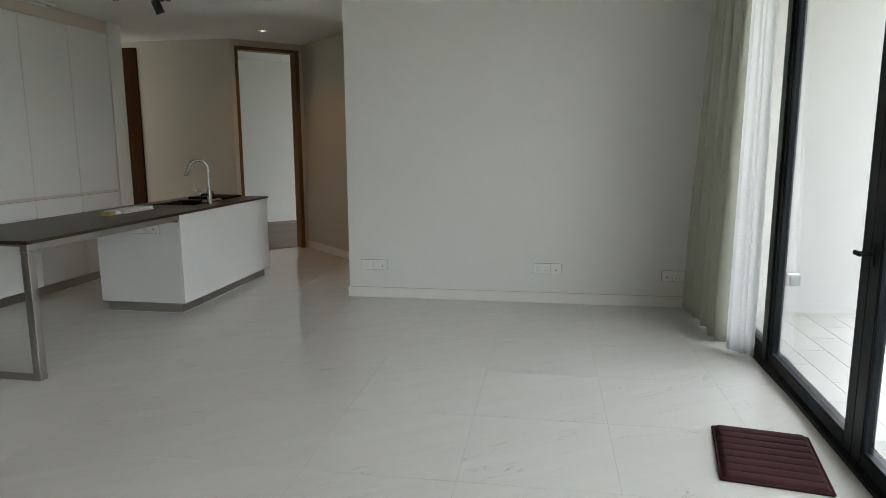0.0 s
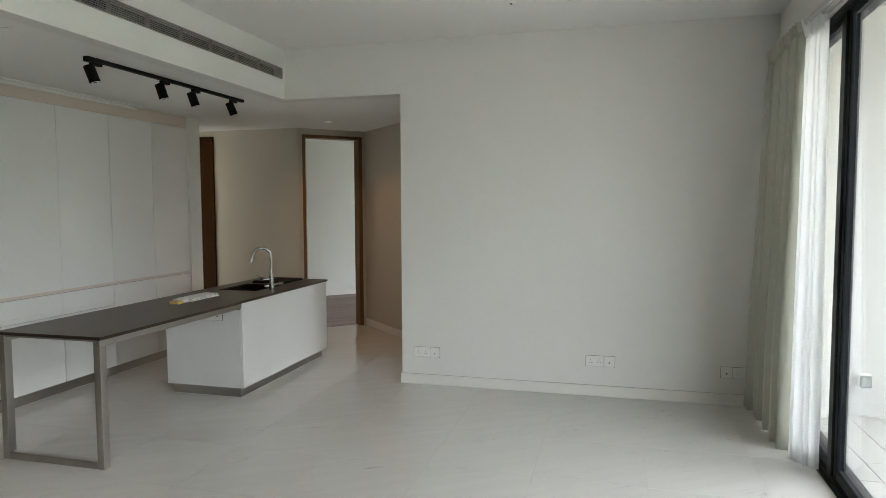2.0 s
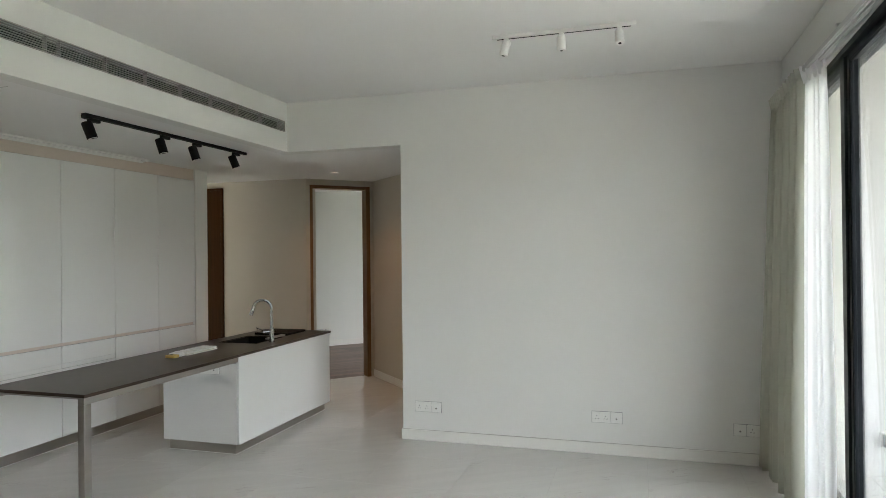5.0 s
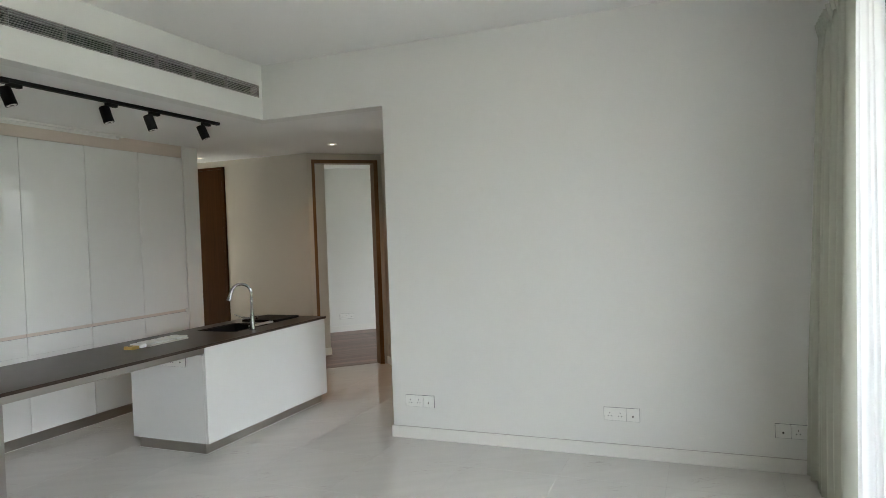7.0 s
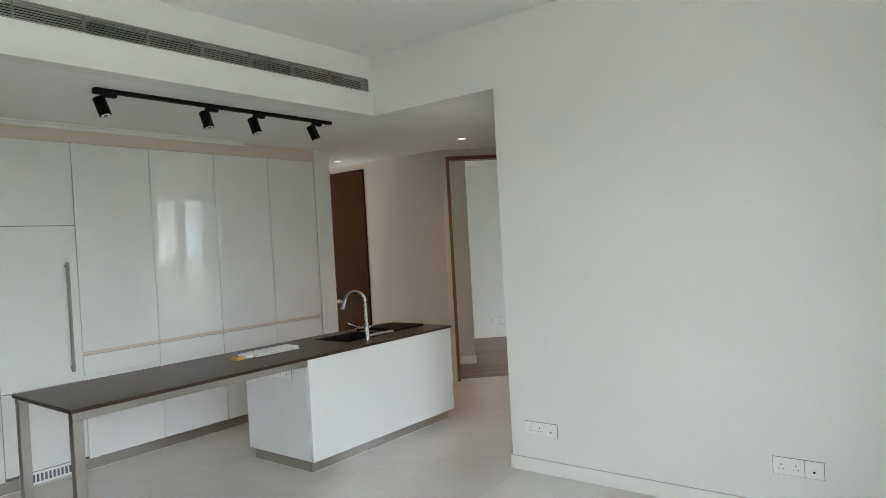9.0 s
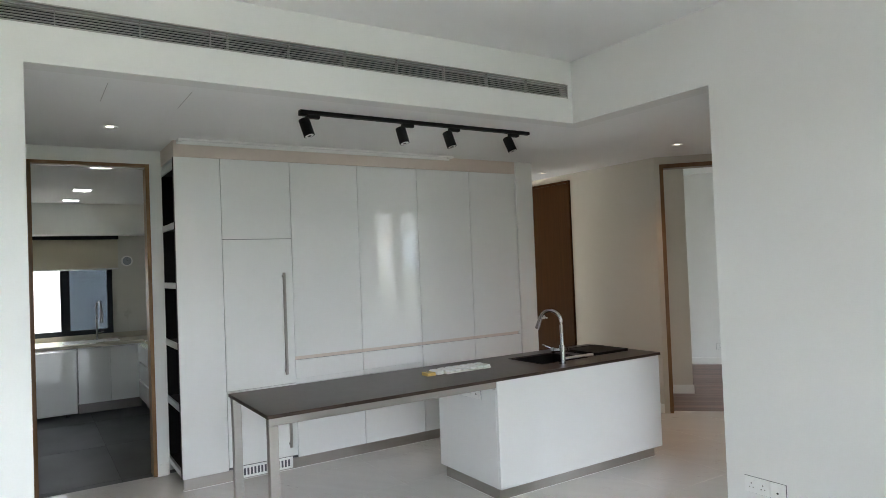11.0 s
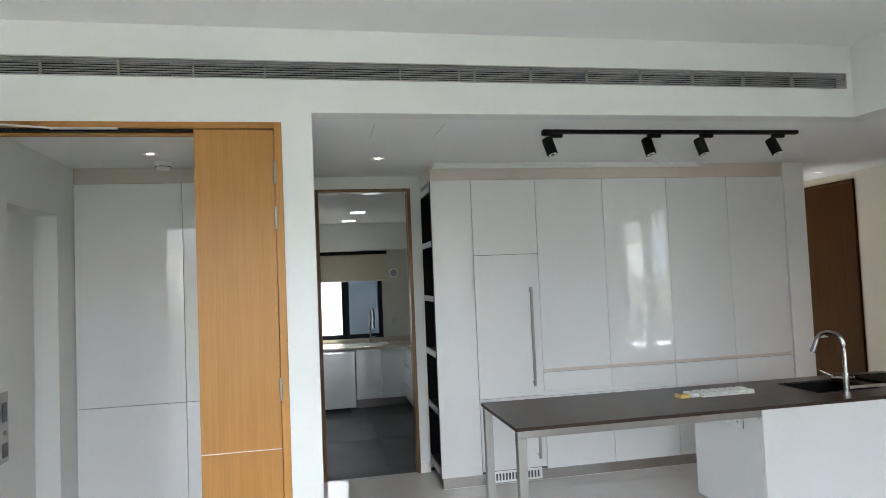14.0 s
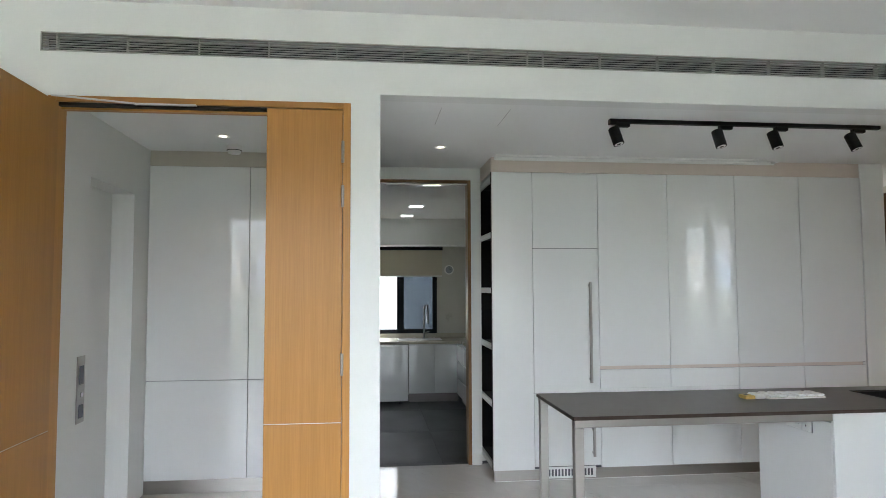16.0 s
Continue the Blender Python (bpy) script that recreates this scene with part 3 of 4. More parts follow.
# ---- curtains ----
def curtain(name, label, mat, top, foot, z0, z1, folds, depth, seed, last):
    """A gathered cloth hung from a plan line and falling to another at the floor, with round folds of uneven width."""
    rnd = random.Random(seed)
    o = thing(name, label, "curtain", (*top[0], 0))
    bm, rows, per = bmesh.new(), 20, 24
    width = [rnd.uniform(0.55, 1.35) for _ in range(folds - 1)] + [last]
    total = sum(width)
    tilt = [rnd.uniform(-0.35, 0.35) for _ in range(folds)]
    swell = [rnd.uniform(0.25, 1.5) for _ in range(folds)]
    drop = [rnd.uniform(-0.012, 0.012) for _ in range(folds)]
    p0, p1, q0, q1 = Vector(top[0]), Vector(top[1]), Vector(foot[0]), Vector(foot[1])
    grid = []
    for r in range(rows + 1):
        v = r / rows
        ease = v ** 0.8
        a, b = p0.lerp(q0, ease), p1.lerp(q1, ease)
        d = (b - a).normalized()
        nn = Vector((d.y, -d.x))
        row, start = [], 0.0
        for i, w in enumerate(width):
            for k in range(per + (i == folds - 1)):
                f = k / per
                notch = math.exp(-((min(f, 1 - f) / 0.07) ** 2))
                lobe = max(0.0, math.sin(math.pi * f)) ** 0.32 - 0.45 * notch
                bend = tilt[i] * v * math.sin(math.pi * f) * 0.5 * w / total
                amp = depth * swell[i] * w ** 0.8 * (0.35 + 0.65 * min(1, v * 1.3))
                s = a.lerp(b, start / total + f * w / total + bend) + nn * (amp * (lobe + 0.06 * math.sin(3 * math.pi * f + 4 * tilt[i] + 2 * v)) - amp * 0.5)
                row.append(bm.verts.new((s.x, s.y, z1 - (z1 - z0 + drop[i] * math.sin(math.pi * f)) * v)))
            start += w
        grid.append(row)
    for a, b in zip(grid, grid[1:]):
        for k in range(len(a) - 1):
            bm.faces.new((a[k], a[k + 1], b[k + 1], b[k]))
    cl = part("curtain_cloth", bm, mat, o, smooth=True)
    so = cl.modifiers.new("thickness", "SOLIDIFY")
    so.thickness = 0.002
    start = 0.0
    for w in width:
        c = p0.lerp(p1, (start + w / 2) / total)
        start += w
        fan = bmesh.new()
        ring = [[fan.verts.new((c.x + u * k, c.y + v * k, z)) for u, v in ((-0.034, -0.010), (0.012, -0.024), (0.012, 0.024), (-0.034, 0.010))] for z, k in ((z1 - 0.035, 0.45), (z1 + 0.01, 0.8), (z1 + 0.068, 1.15))]
        for lo, hi in zip(ring, ring[1:]):
            for q in range(4):
                fan.faces.new((lo[q], lo[(q + 1) % 4], hi[(q + 1) % 4], hi[q]))
        fan.faces.new(ring[0][::-1]), fan.faces.new(ring[-1])
        part("pinch_pleat", fan, mat, o)
        part("hook", rod((c.x, c.y, z1 + 0.02), (c.x, c.y, z1 + 0.075), 0.003, seg=8), PLASTIC, o)
    d = (p1 - p0).normalized()
    m = Vector((d.y, -d.x)) * 0.004
    part("heading_band", prism([tuple(v) for v in (p0 - m, p1 - m, p1 + m, p0 + m)], z1 - 0.012, z1 + 0.062), mat, o)
    return o


curtain("curtain", "grey-green heavy curtain drawn together beside the sliding doors", CURTAIN, ((2.94, -0.015), (2.93, -0.95)), ((2.868, -0.015), (2.918, -0.97)), 0.012, 2.635, 12, 0.118, 4, 1.25)
curtain("curtain", "white translucent sheer curtain drawn together beside the grey one", SHEER, ((2.945, -0.93), (2.985, -1.21)), ((2.875, -1.10), (2.985, -1.265)), 0.012, 2.635, 4, 0.030, 8, 1.2)
rail = thing("curtain_rail", "pair of white aluminium curtain tracks under the ceiling", "curtain track", (2.9, -3.5, 2.68))
for x in (2.935, 2.972):
    part("track", boxes((x - 0.013, x + 0.013, -7.0, -0.05, 2.672, 2.70, 0.002), (x - 0.004, x + 0.004, -7.0, -0.05, 2.668, 2.673)), ALU, rail)
for y in (-0.4, -1.7, -3.0, -4.3, -5.6, -6.9):
    part("bracket", boxes((2.915, 3.0, y - 0.012, y + 0.012, 2.70, 2.712)), ALU, rail)


# ---- air slot in the bulkhead ----
vent = thing("air_vent", "long grey slatted air outlet in the bulkhead", "air vent", (WX, -2.5, 2.73))
part("frame", boxes((-1.118, -1.104, -5.075, -0.044, 2.820, 2.826), (-1.118, -1.104, -5.075, -0.044, 2.727, 2.733), (-1.118, -1.104, -5.075, -5.069, 2.733, 2.820), (-1.118, -1.104, -0.050, -0.044, 2.733, 2.820)), SLAT, vent)
# near-black sheet paints the shade between the slats and closes the slot
part("slot_shade_backing", boxes((-1.225, -1.19, -5.12, 0.0, 2.70, 2.85)), HOLE, vent)
for k in range(6):
    z = 2.7445 + k * 0.0128
    bm = boxes((-1.122, -1.109, -5.069, -0.05, z - 0.0016, z + 0.0016))
    part("slat", bm, SLAT, vent)
for y in [-5.0, -2.531, -2.443] + [-4.655 + k * 0.3585 for k in range(6)] + [-2.114 + k * 0.3385 for k in range(6)]:
    part("divider", boxes((-1.14, -1.110, y - 0.0018, y + 0.0018, 2.733, 2.820)), SLAT, vent)


# ---- fixtures ----
def spot(x, y, z, mat, lean, drop=0.055, size=1.0):
    """A track spotlight: adapter on the track, stem, and a cylindrical head."""
    o = thing("track_spotlight", "", "spotlight", (x, y, z))
    part("adapter", box(x - 0.016, x + 0.016, y - 0.012, y + 0.075, z - 0.024, z, 0.003), mat, o)
    part("stem", joined(rod((x, y, z - 0.024), (x, y, z - drop - 0.02), 0.007), rod((x, y, z - drop - 0.02), (x, y - 0.02, z - drop - 0.02), 0.006)), mat, o, smooth=True)
    a = Vector(lean).normalized()
    top = Vector((x, y, z - drop)) - a * 0.022 - Vector((0, 0.020, 0))
    bot = top + a * 0.108 * size
    head = rod(top, bot, 0.034 * size, seg=28)
    add_rod(head, top - a * 0.004, top, 0.030 * size, 0.034 * size, 28)
    h = part("lamp_head", head, mat, o, smooth=True)
    part("reflector", rod(bot, bot + a * 0.001, 0.027 * size, seg=24), PLASTIC, h, "silver reflector")
    part("lens", rod(bot + a * 0.001, bot + a * 0.002, 0.012 * size, seg=16), HOLE, h)
    return o


bt = thing("lighting_track", "black lighting track on the low ceiling", "lighting track", (-1.48, -1.02, S))
part("track", boxes((-1.498, -1.462, -1.92, -0.11, 2.525, 2.549, 0.002)), BLACK, bt)
part("groove", boxes((-1.485, -1.475, -1.88, -0.15, 2.5235, 2.5255)), HOLE, bt)
part("end_feed", box(-1.501, -1.459, -1.93, -1.88, 2.515, 2.549, 0.003), BLACK, bt)
for y, ln in ((-1.875, (0.26, 0.22, -1)), (-1.20, (0.25, 0.14, -1)), (-0.825, (0.25, 0.19, -1)), (-0.29, (0.30, 0.26, -1))):
    tagged(spot(-1.48, y, 2.525, BLACK, ln), "matt black cylindrical spotlight on the black track", group="black track spotlights")
wt = thing("lighting_track", "white lighting track on the living room ceiling", "lighting track", (1.53, -1.20, H))
part("track", boxes((1.09, 1.98, -1.218, -1.182, 2.976, 2.999, 0.002)), PLASTIC, wt)
part("groove", boxes((1.12, 1.95, -1.206, -1.194, 2.9745, 2.9765)), HOLE, wt)
for x, ln in ((1.18, (-0.25, -0.1, -1)), (1.53, (0.03, 0.0, -1)), (1.88, (0.05, -0.35, -1))):
    tagged(spot(x, -1.20, 2.976, PLASTIC, ln, 0.05, 0.8), "white cylindrical spotlight on the white track", group="white track spotlights")


def downlight(x, y, z, mat):
    o = thing("downlight", "lit round recessed downlight with a white rim", "downlight", (x, y, z), "recessed downlights")
    ring = bmesh.new()
    bmesh.ops.create_cone(ring, cap_ends=False, segments=32, radius1=0.052, radius2=0.040, depth=0.006, matrix=Matrix.Translation((x, y, z - 0.003)))
    part("rim", ring, PLASTIC, o, smooth=True).modifiers.new("thickness", "SOLIDIFY").thickness = 0.002
    part("lens", rod((x, y, z - 0.004), (x, y, z - 0.001), 0.024, seg=28), mat, o)
    part("reflector", rod((x, y, z - 0.0025), (x, y, z - 0.0005), 0.041, seg=28), ALU, o, "satin reflector")
    return o


for x, y in ((-2.38, -2.88), (-2.175, -4.40), (-3.23, 1.575), (-1.39, 1.53)):
    downlight(x, y, S, BULB)
for x, y in ((-5.10, -2.87), (-6.1, -2.92), (-3.45, -2.84)):
    o = thing("led_panel_light", "lit square recessed ceiling light", "ceiling light", (x, y, 2.45), "kitchen ceiling lights")
    part("frame", boxes((x - 0.085, x + 0.085, y - 0.085, y + 0.085, 2.444, 2.4495, 0.002)), PLASTIC, o)
    part("diffuser", boxes((x - 0.075, x + 0.075, y - 0.075, y + 0.075, 2.440, 2.4445)), LED, o)

o = thing("smoke_detector", "white round smoke detector on the lobby ceiling", "smoke detector", (-2.5, -4.39, S))
part("base", rod((-2.5, -4.39, 2.53), (-2.5, -4.39, S), 0.055, 0.058, 28), PLASTIC, o, smooth=True)
part("cap", rod((-2.5, -4.39, 2.495), (-2.5, -4.39, 2.53), 0.042, 0.055, 28), PLASTIC, o, smooth=True)
part("slit", rod((-2.5, -4.39, 2.515), (-2.5, -4.39, 2.519), 0.0535, seg=28), HOLE, o)
for nm, rows, lab in (("linear_diffuser", ((-2.690, -2.60, -2.42, -0.05),), "white linear air slot above the tall cabinets"), ("linear_diffuser", ((-2.98, -2.93, -4.72, -3.6),), "thin white linear air slot in the lobby")):
    for x0, x1, y0, y1 in rows:
        o = thing(nm, lab, "air vent", (x0, y0, S))
        part("frame", boxes((x0, x0 + 0.016, y0, y1, 2.520, 2.549, 0.001), (x1 - 0.016, x1, y0, y1, 2.534, 2.549, 0.001), (x0 + 0.016, x1 - 0.016, y0, y0 + 0.03, 2.530, 2.549), (x0 + 0.016, x1 - 0.016, y1 - 0.03, y1, 2.530, 2.549)), PLASTIC, o)
        part("slot", boxes((x0 + 0.016, x1 - 0.016, y0 + 0.03, y1 - 0.03, 2.544, 2.549)), ALU, o)
o = thing("access_panel", "hairline joints of a flush ceiling access panel", "access panel", (-1.52, -2.79, S), kind="structure")
for y in (-2.99, -2.585):
    part("joint", boxes((-1.72, -1.326, y - 0.0015, y + 0.0015, 2.548, 2.5495)), PALE, o)


# ---- sockets ----
def socket_plate(name, label, origin, turn, gangs, kinds, up=0.086):
    """Wall plate in its own plane: width along local x, facing local -y, then turned and placed."""
    o = new(name)
    tagged(o, label, "socket", "wall sockets")
    m = Matrix.Translation(origin) @ Matrix.Rotation(radians(turn), 4, "Z")
    o.matrix_basis = m
    # dark rim just wider than the plates paints their gap shadow
    rim = box(-0.0012, sum(gangs) + 0.0012, -0.003, 0, -0.0018, up + 0.0018)
    rim.transform(m)
    part("plate_shade_rim", rim, RUBBER_SHADE, o, "dark rim painted as the gap shadow round the plate")
    x = 0.0
    for w, kd in zip(gangs, kinds):
        pl = box(x + 0.001, x + w - 0.001, -0.009, 0, 0, up, 0.0025, 2)
        pl.transform(m)
        fp = part("faceplate", pl, PLASTIC, o)
        holes, keys = [], []
        if kd == "double":
            for c in (x + w * 0.27, x + w * 0.73):
                holes.append(box(c - 0.0022, c + 0.0022, -0.0098, -0.0088, 0.048, 0.056))
                holes.append(box(c - 0.0135, c - 0.0075, -0.0098, -0.0088, 0.028, 0.0325))
                holes.append(box(c + 0.0075, c + 0.0135, -0.0098, -0.0088, 0.028, 0.0325))
                keys.append(box(c + 0.012, c + 0.024, -0.0125, -0.009, 0.050, 0.072, 0.0015))
        else:
            keys.append(box(x + w / 2 - 0.011, x + w / 2 + 0.011, -0.0115, -0.009, 0.022, 0.064, 0.0015))
            holes.append(rod((x + w / 2, -0.0116, 0.034), (x + w / 2, -0.0124, 0.034), 0.006, seg=14))
        for b in holes:
            b.transform(m)
            part("pin_hole", b, HOLE, fp)
        for b in keys:
            b.transform(m)
            part("switch", b, PLASTIC, fp)
        x += w
    return o


dbl = ((0.147, 0.087), ("double", "single"))
socket_plate("wall_socket", "white double wall socket with a data outlet above the skirting", (0.113, 0, 0.246), 0, *dbl)
socket_plate("wall_socket", "white double wall socket with an aerial outlet above the skirting", (1.602, 0, 0.250), 0, *dbl)
socket_plate("wall_socket", "white wall socket with a data outlet half behind the curtain", (2.643, 0, 0.216), 0, (0.087, 0.147), ("single", "double"))
socket_plate("wall_socket", "white double wall socket on the end of the island", (-1.53, -0.782, 0.641), 0, *dbl)
socket_plate("wall_socket", "white double wall socket low on the bedroom wall", (-3.36, 4.785, 0.21), 45, *dbl)


# ---- tall cabinets of the dry kitchen ----
CX = -2.70                            # face of the doors
KZ, TZ = 0.085, 2.430                 # top of the plinth, top of the doors
B = 0.0015


def front(parent, y0, y1, z0, z1, name="door", label="", x=CX, gap=0.0018):
    return part(name, box(x - 0.02, x, y0 + gap, y1 - gap, z0 + gap, z1 - gap, B), LACQUER, parent, label)


def carcass(parent, y0, y1, x0=-3.335, x1=CX - 0.021, z0=KZ, z1=2.52):
    # body coloured dark so the seams between the doors look shaded
    return part("body", box(x0, x1, y0, y1, z0, z1), RUBBER_SHADE, parent)


def bar_handle(parent, y, z0, z1, x=CX):
    bm = boxes((x + 0.028, x + 0.040, y - 0.011, y + 0.011, z0, z1, 0.002), (x, x + 0.029, y - 0.008, y + 0.008, z0 + 0.02, z0 + 0.036), (x, x + 0.029, y - 0.008, y + 0.008, z1 - 0.036, z1 - 0.02))
    return part("handle", bm, STEEL, parent, "flat steel bar handle")


end = thing("shelf_unit", "white gloss tall cabinet with open black side shelves", "shelf unit", (-3.0, -2.28, 0))
part("body", boxes((-3.335, -2.721, -2.14, -2.115, KZ, 2.52), (-3.335, -3.32, -2.44, -2.14, KZ, 2.52)), LACQUER, end)
front(end, -2.4425, -2.113, KZ, TZ, "front_panel")
part("niche_lining", boxes((-3.32, -3.31, -2.425, -2.15, 0.10, 2.39), (-3.31, -2.74, -2.15, -2.14, 0.10, 2.39)), NICHE, end)
part("stile", box(-2.745, -2.7215, -2.4425, -2.15, KZ, TZ), NICHE, end)
part("stile", box(-3.335, -3.305, -2.4425, -2.425, KZ, TZ), ALU, end)
for z in (0.115, 0.59, 1.04, 1.486, 1.93, 2.375):
    sh = part("shelf", box(-3.305, -2.746, -2.425, -2.15, z - 0.012, z + 0.012), NICHE, end)
    part("shelf_edge", box(-3.305, -2.746, -2.4425, -2.4255, z - 0.022, z + 0.022), ALU, sh, "satin metal shelf edge")

fr = thing("fridge_cabinet", "white gloss built-in fridge with steel bar handles", "fridge", (-3.0, -1.843, 0))
carcass(fr, -2.111, -1.575)
front(fr, -2.113, -1.573, 1.818, TZ)
d = front(fr, -2.113, -1.573, 0.673, 1.818)
bar_handle(d, -1.655, 0.753, 1.551)
d = front(fr, -2.113, -1.573, KZ + 0.02, 0.673)
bar_handle(d, -1.640, 0.18, 0.42)
g = part("vent_grille", boxes((CX - 0.012, CX - 0.004, -2.03, -1.62, 0.012, 0.10, 0.002)), PLASTIC, fr, "white plinth vent grille")
for k in range(14):
    y = -2.005 + k * 0.0265
    part("slot", box(CX - 0.0045, CX - 0.003, y, y + 0.015, 0.03, 0.083), RUBBER_SHADE, g)

units = ((-1.573, -0.983), (-0.983, -0.397), (-0.397, 0.176), (0.176, 0.737))
for i, (y0, y1) in enumerate(units):
    u = thing("tall_cabinet", "white high-gloss handleless tall cabinet with a rose-beige grip groove", "cabinet", (-3.0, (y0 + y1) / 2, 0), "tall kitchen cabinets")
    carcass(u, y0 + 0.002, y1 - 0.002)
    front(u, y0, y1, 0.878, TZ)
    part("grip_groove", box(CX - 0.018, CX - 0.008, y0 + 0.001, y1 - 0.001 - (0.03 if i == 3 else 0), 0.853, 0.878), ROSE, u, "rose-beige grip groove")
    if i == 3:
        part("groove_end", box(CX - 0.02, CX - 0.002, y1 - 0.029, y1 - 0.001, 0.854, 0.877), LACQUER, u)
    if i < 2:
        front(u, y0, y1, 0.702, 0.853, "drawer_front")
        part("lower_groove", box(CX - 0.018, CX - 0.008, y0 + 0.001, y1 - 0.001, 0.664, 0.702), LACQUER, u)
        front(u, y0, y1, KZ, 0.664, "lower_door")
    else:
        front(u, y0, y1, KZ, 0.853, "lower_door")
tagged(part("cabinet_plinth", boxes((-2.74, CX - 0.012, -2.43, 0.737, 0.002, 0.083)), STEEL), "brushed steel plinth under the tall cabinets", "plinth")
tagged(part("sealant_line", boxes((-2.745, CX - 0.008, -2.435, 0.737, 0.0, 0.0035)), PLASTIC), "white sealant line along the cabinet plinth", "sealant")
va = thing("cabinet_valance", "rose-beige panel between the tall cabinets and ceiling", "valance", (CX, -0.85, TZ))
part("front_panel", boxes((-2.74, CX - 0.006, -2.44, 0.737, TZ + 0.002, 2.5495)), ROSE, va)
part("end_panel", boxes((-3.335, -2.741, -2.442, -2.43, TZ + 0.002, 2.5495)), ROSE, va)

# ---- island with its table top ----
def ring_slab(xs, ys, z0, z1):
    """One slab with a rectangular cut-out in the middle cell of a 3 x 3 grid."""
    bm = bmesh.new()
    g = {(i, j): bm.verts.new((xs[i], ys[j], z1)) for i in range(4) for j in range(4)}
    fs = [bm.faces.new((g[i, j], g[i + 1, j], g[i + 1, j + 1], g[i, j + 1])) for i in range(3) for j in range(3) if (i, j) != (1, 1)]
    r = bmesh.ops.extrude_face_region(bm, geom=fs)
    bmesh.ops.translate(bm, verts=[v for v in r["geom"] if isinstance(v, bmesh.types.BMVert)], vec=(0, 0, z0 - z1))
    rim = [e for e in bm.edges if e.calc_length() > 0 and len(e.link_faces) == 2 and e.calc_face_angle(0) > 1]
    bmesh.ops.bevel(bm, geom=rim, offset=0.0012, segments=1, affect="EDGES")
    return bm


isl = thing("island_cabinet", "white high-gloss island base on a steel plinth", "island", (-1.43, 0, 0))
part("body", box(-1.823, -1.138, -0.759, 0.796, 0.080, 0.61), LACQUER, isl)
part("front_panel", box(-1.1365, -1.114, -0.780, 0.815, 0.080, 0.788, B), LACQUER, isl)
part("end_panel", box(-1.845, -1.1385, -0.780, -0.7605, 0.080, 0.730, B), LACQUER, isl)
part("end_panel", box(-1.845, -1.1385, 0.7975, 0.815, 0.080, 0.788, B), LACQUER, isl)
for k in range(3):
    part("door", box(-1.845, -1.825, -0.755 + k * 0.517, -0.243 + k * 0.517, 0.080, 0.78, B), LACQUER, isl)
part("plinth", box(-1.79, -1.150, -0.768, 0.76, 0.003, 0.078), STEEL, isl, "brushed steel plinth")
part("sealant", box(-1.793, -1.147, -0.771, 0.763, 0.0, 0.0035), PLASTIC, isl, "white sealant line")

top = thing("worktop", "dark brown stone island worktop running out as a table", "worktop", (-1.48, -0.77, 0.79))
SX0, SX1, SY0, SY1 = -1.70, -1.33, -0.20, 0.24      # sink cut-out
part("slab", ring_slab((-1.885, SX0, SX1, -1.100), (-2.306, SY0, SY1, 0.822), 0.790, 0.810), STONE, top)
fr_ = part("table_frame", boxes((-1.164, -1.116, -2.294, -0.784, 0.747, 0.789, 0.002), (-1.878, -1.830, -2.296, -0.784, 0.747, 0.789, 0.002), (-1.830, -1.164, -2.288, -2.250, 0.776, 0.789, 0.002)), STEEL, top, "brushed steel table frame")
for x0, x1 in ((-1.164, -1.116), (-1.878, -1.830)):
    part("leg", box(x0, x1, -2.294, -2.242, 0.0, 0.7465, 0.002), STEEL, top, "brushed steel leg")
part("floor_rail", box(-1.830, -1.164, -2.292, -2.244, 0.0, 0.045, 0.002), STEEL, top, "brushed steel floor rail")

sink = thing("sink", "black composite undermount sink in the worktop", "sink", (-1.515, 0.02, 0.62))
part("basin", boxes((SX0, SX1, SY0, SY1, 0.63, 0.64), (SX0, SX0 + 0.008, SY0, SY1, 0.64, 0.807), (SX1 - 0.008, SX1, SY0, SY1, 0.64, 0.807), (SX0 + 0.008, SX1 - 0.008, SY0, SY0 + 0.008, 0.64, 0.807), (SX0 + 0.008, SX1 - 0.008, SY1 - 0.008, SY1, 0.64, 0.807)), BLACK, sink)
part("drain", rod((-1.515, 0.02, 0.64), (-1.515, 0.02, 0.644), 0.045, seg=24), CHROME, sink, "chrome drain")
part("rim", boxes((SX0 - 0.012, SX0, SY0 - 0.012, SY1 + 0.012, 0.8105, 0.8135), (SX1, SX1 + 0.012, SY0 - 0.012, SY1 + 0.012, 0.8105, 0.8135), (SX0, SX1, SY0 - 0.012, SY0, 0.8105, 0.8135), (SX0, SX1, SY1, SY1 + 0.012, 0.8105, 0.8135)), BLACK, sink)

fx, fy = -1.245, -0.075
tap = thing("faucet", "polished chrome swan-neck faucet with a side lever", "faucet", (fx, fy, 0.810))
dx, dy = -0.84, -0.54
part("base", joined(rod((fx, fy, 0.810), (fx, fy, 0.822), 0.026, seg=24), rod((fx, fy, 0.822), (fx, fy, 0.945), 0.021, 0.019, 24)), CHROME, tap, smooth=True)
R = 0.080
arc = [(fx, fy, 0.90 + 0.0270 * k) for k in range(9)] + [(fx + dx * R * (1 - math.cos(a)), fy + dy * R * (1 - math.cos(a)), 1.116 + R * math.sin(a)) for a in (math.pi * k / 24 for k in range(1, 21))]
part("neck", tube(arc, 0.0125, 20), CHROME, tap, smooth=True)
ex, ey, ez = arc[-1]
part("spray_head", joined(rod((ex, ey, ez), (ex + dx * 0.030, ey + dy * 0.030, ez - 0.085), 0.014, 0.018), rod((ex + dx * 0.030, ey + dy * 0.030, ez - 0.085), (ex + dx * 0.033, ey + dy * 0.033, ez - 0.093), 0.0185)), CHROME, tap, smooth=True)
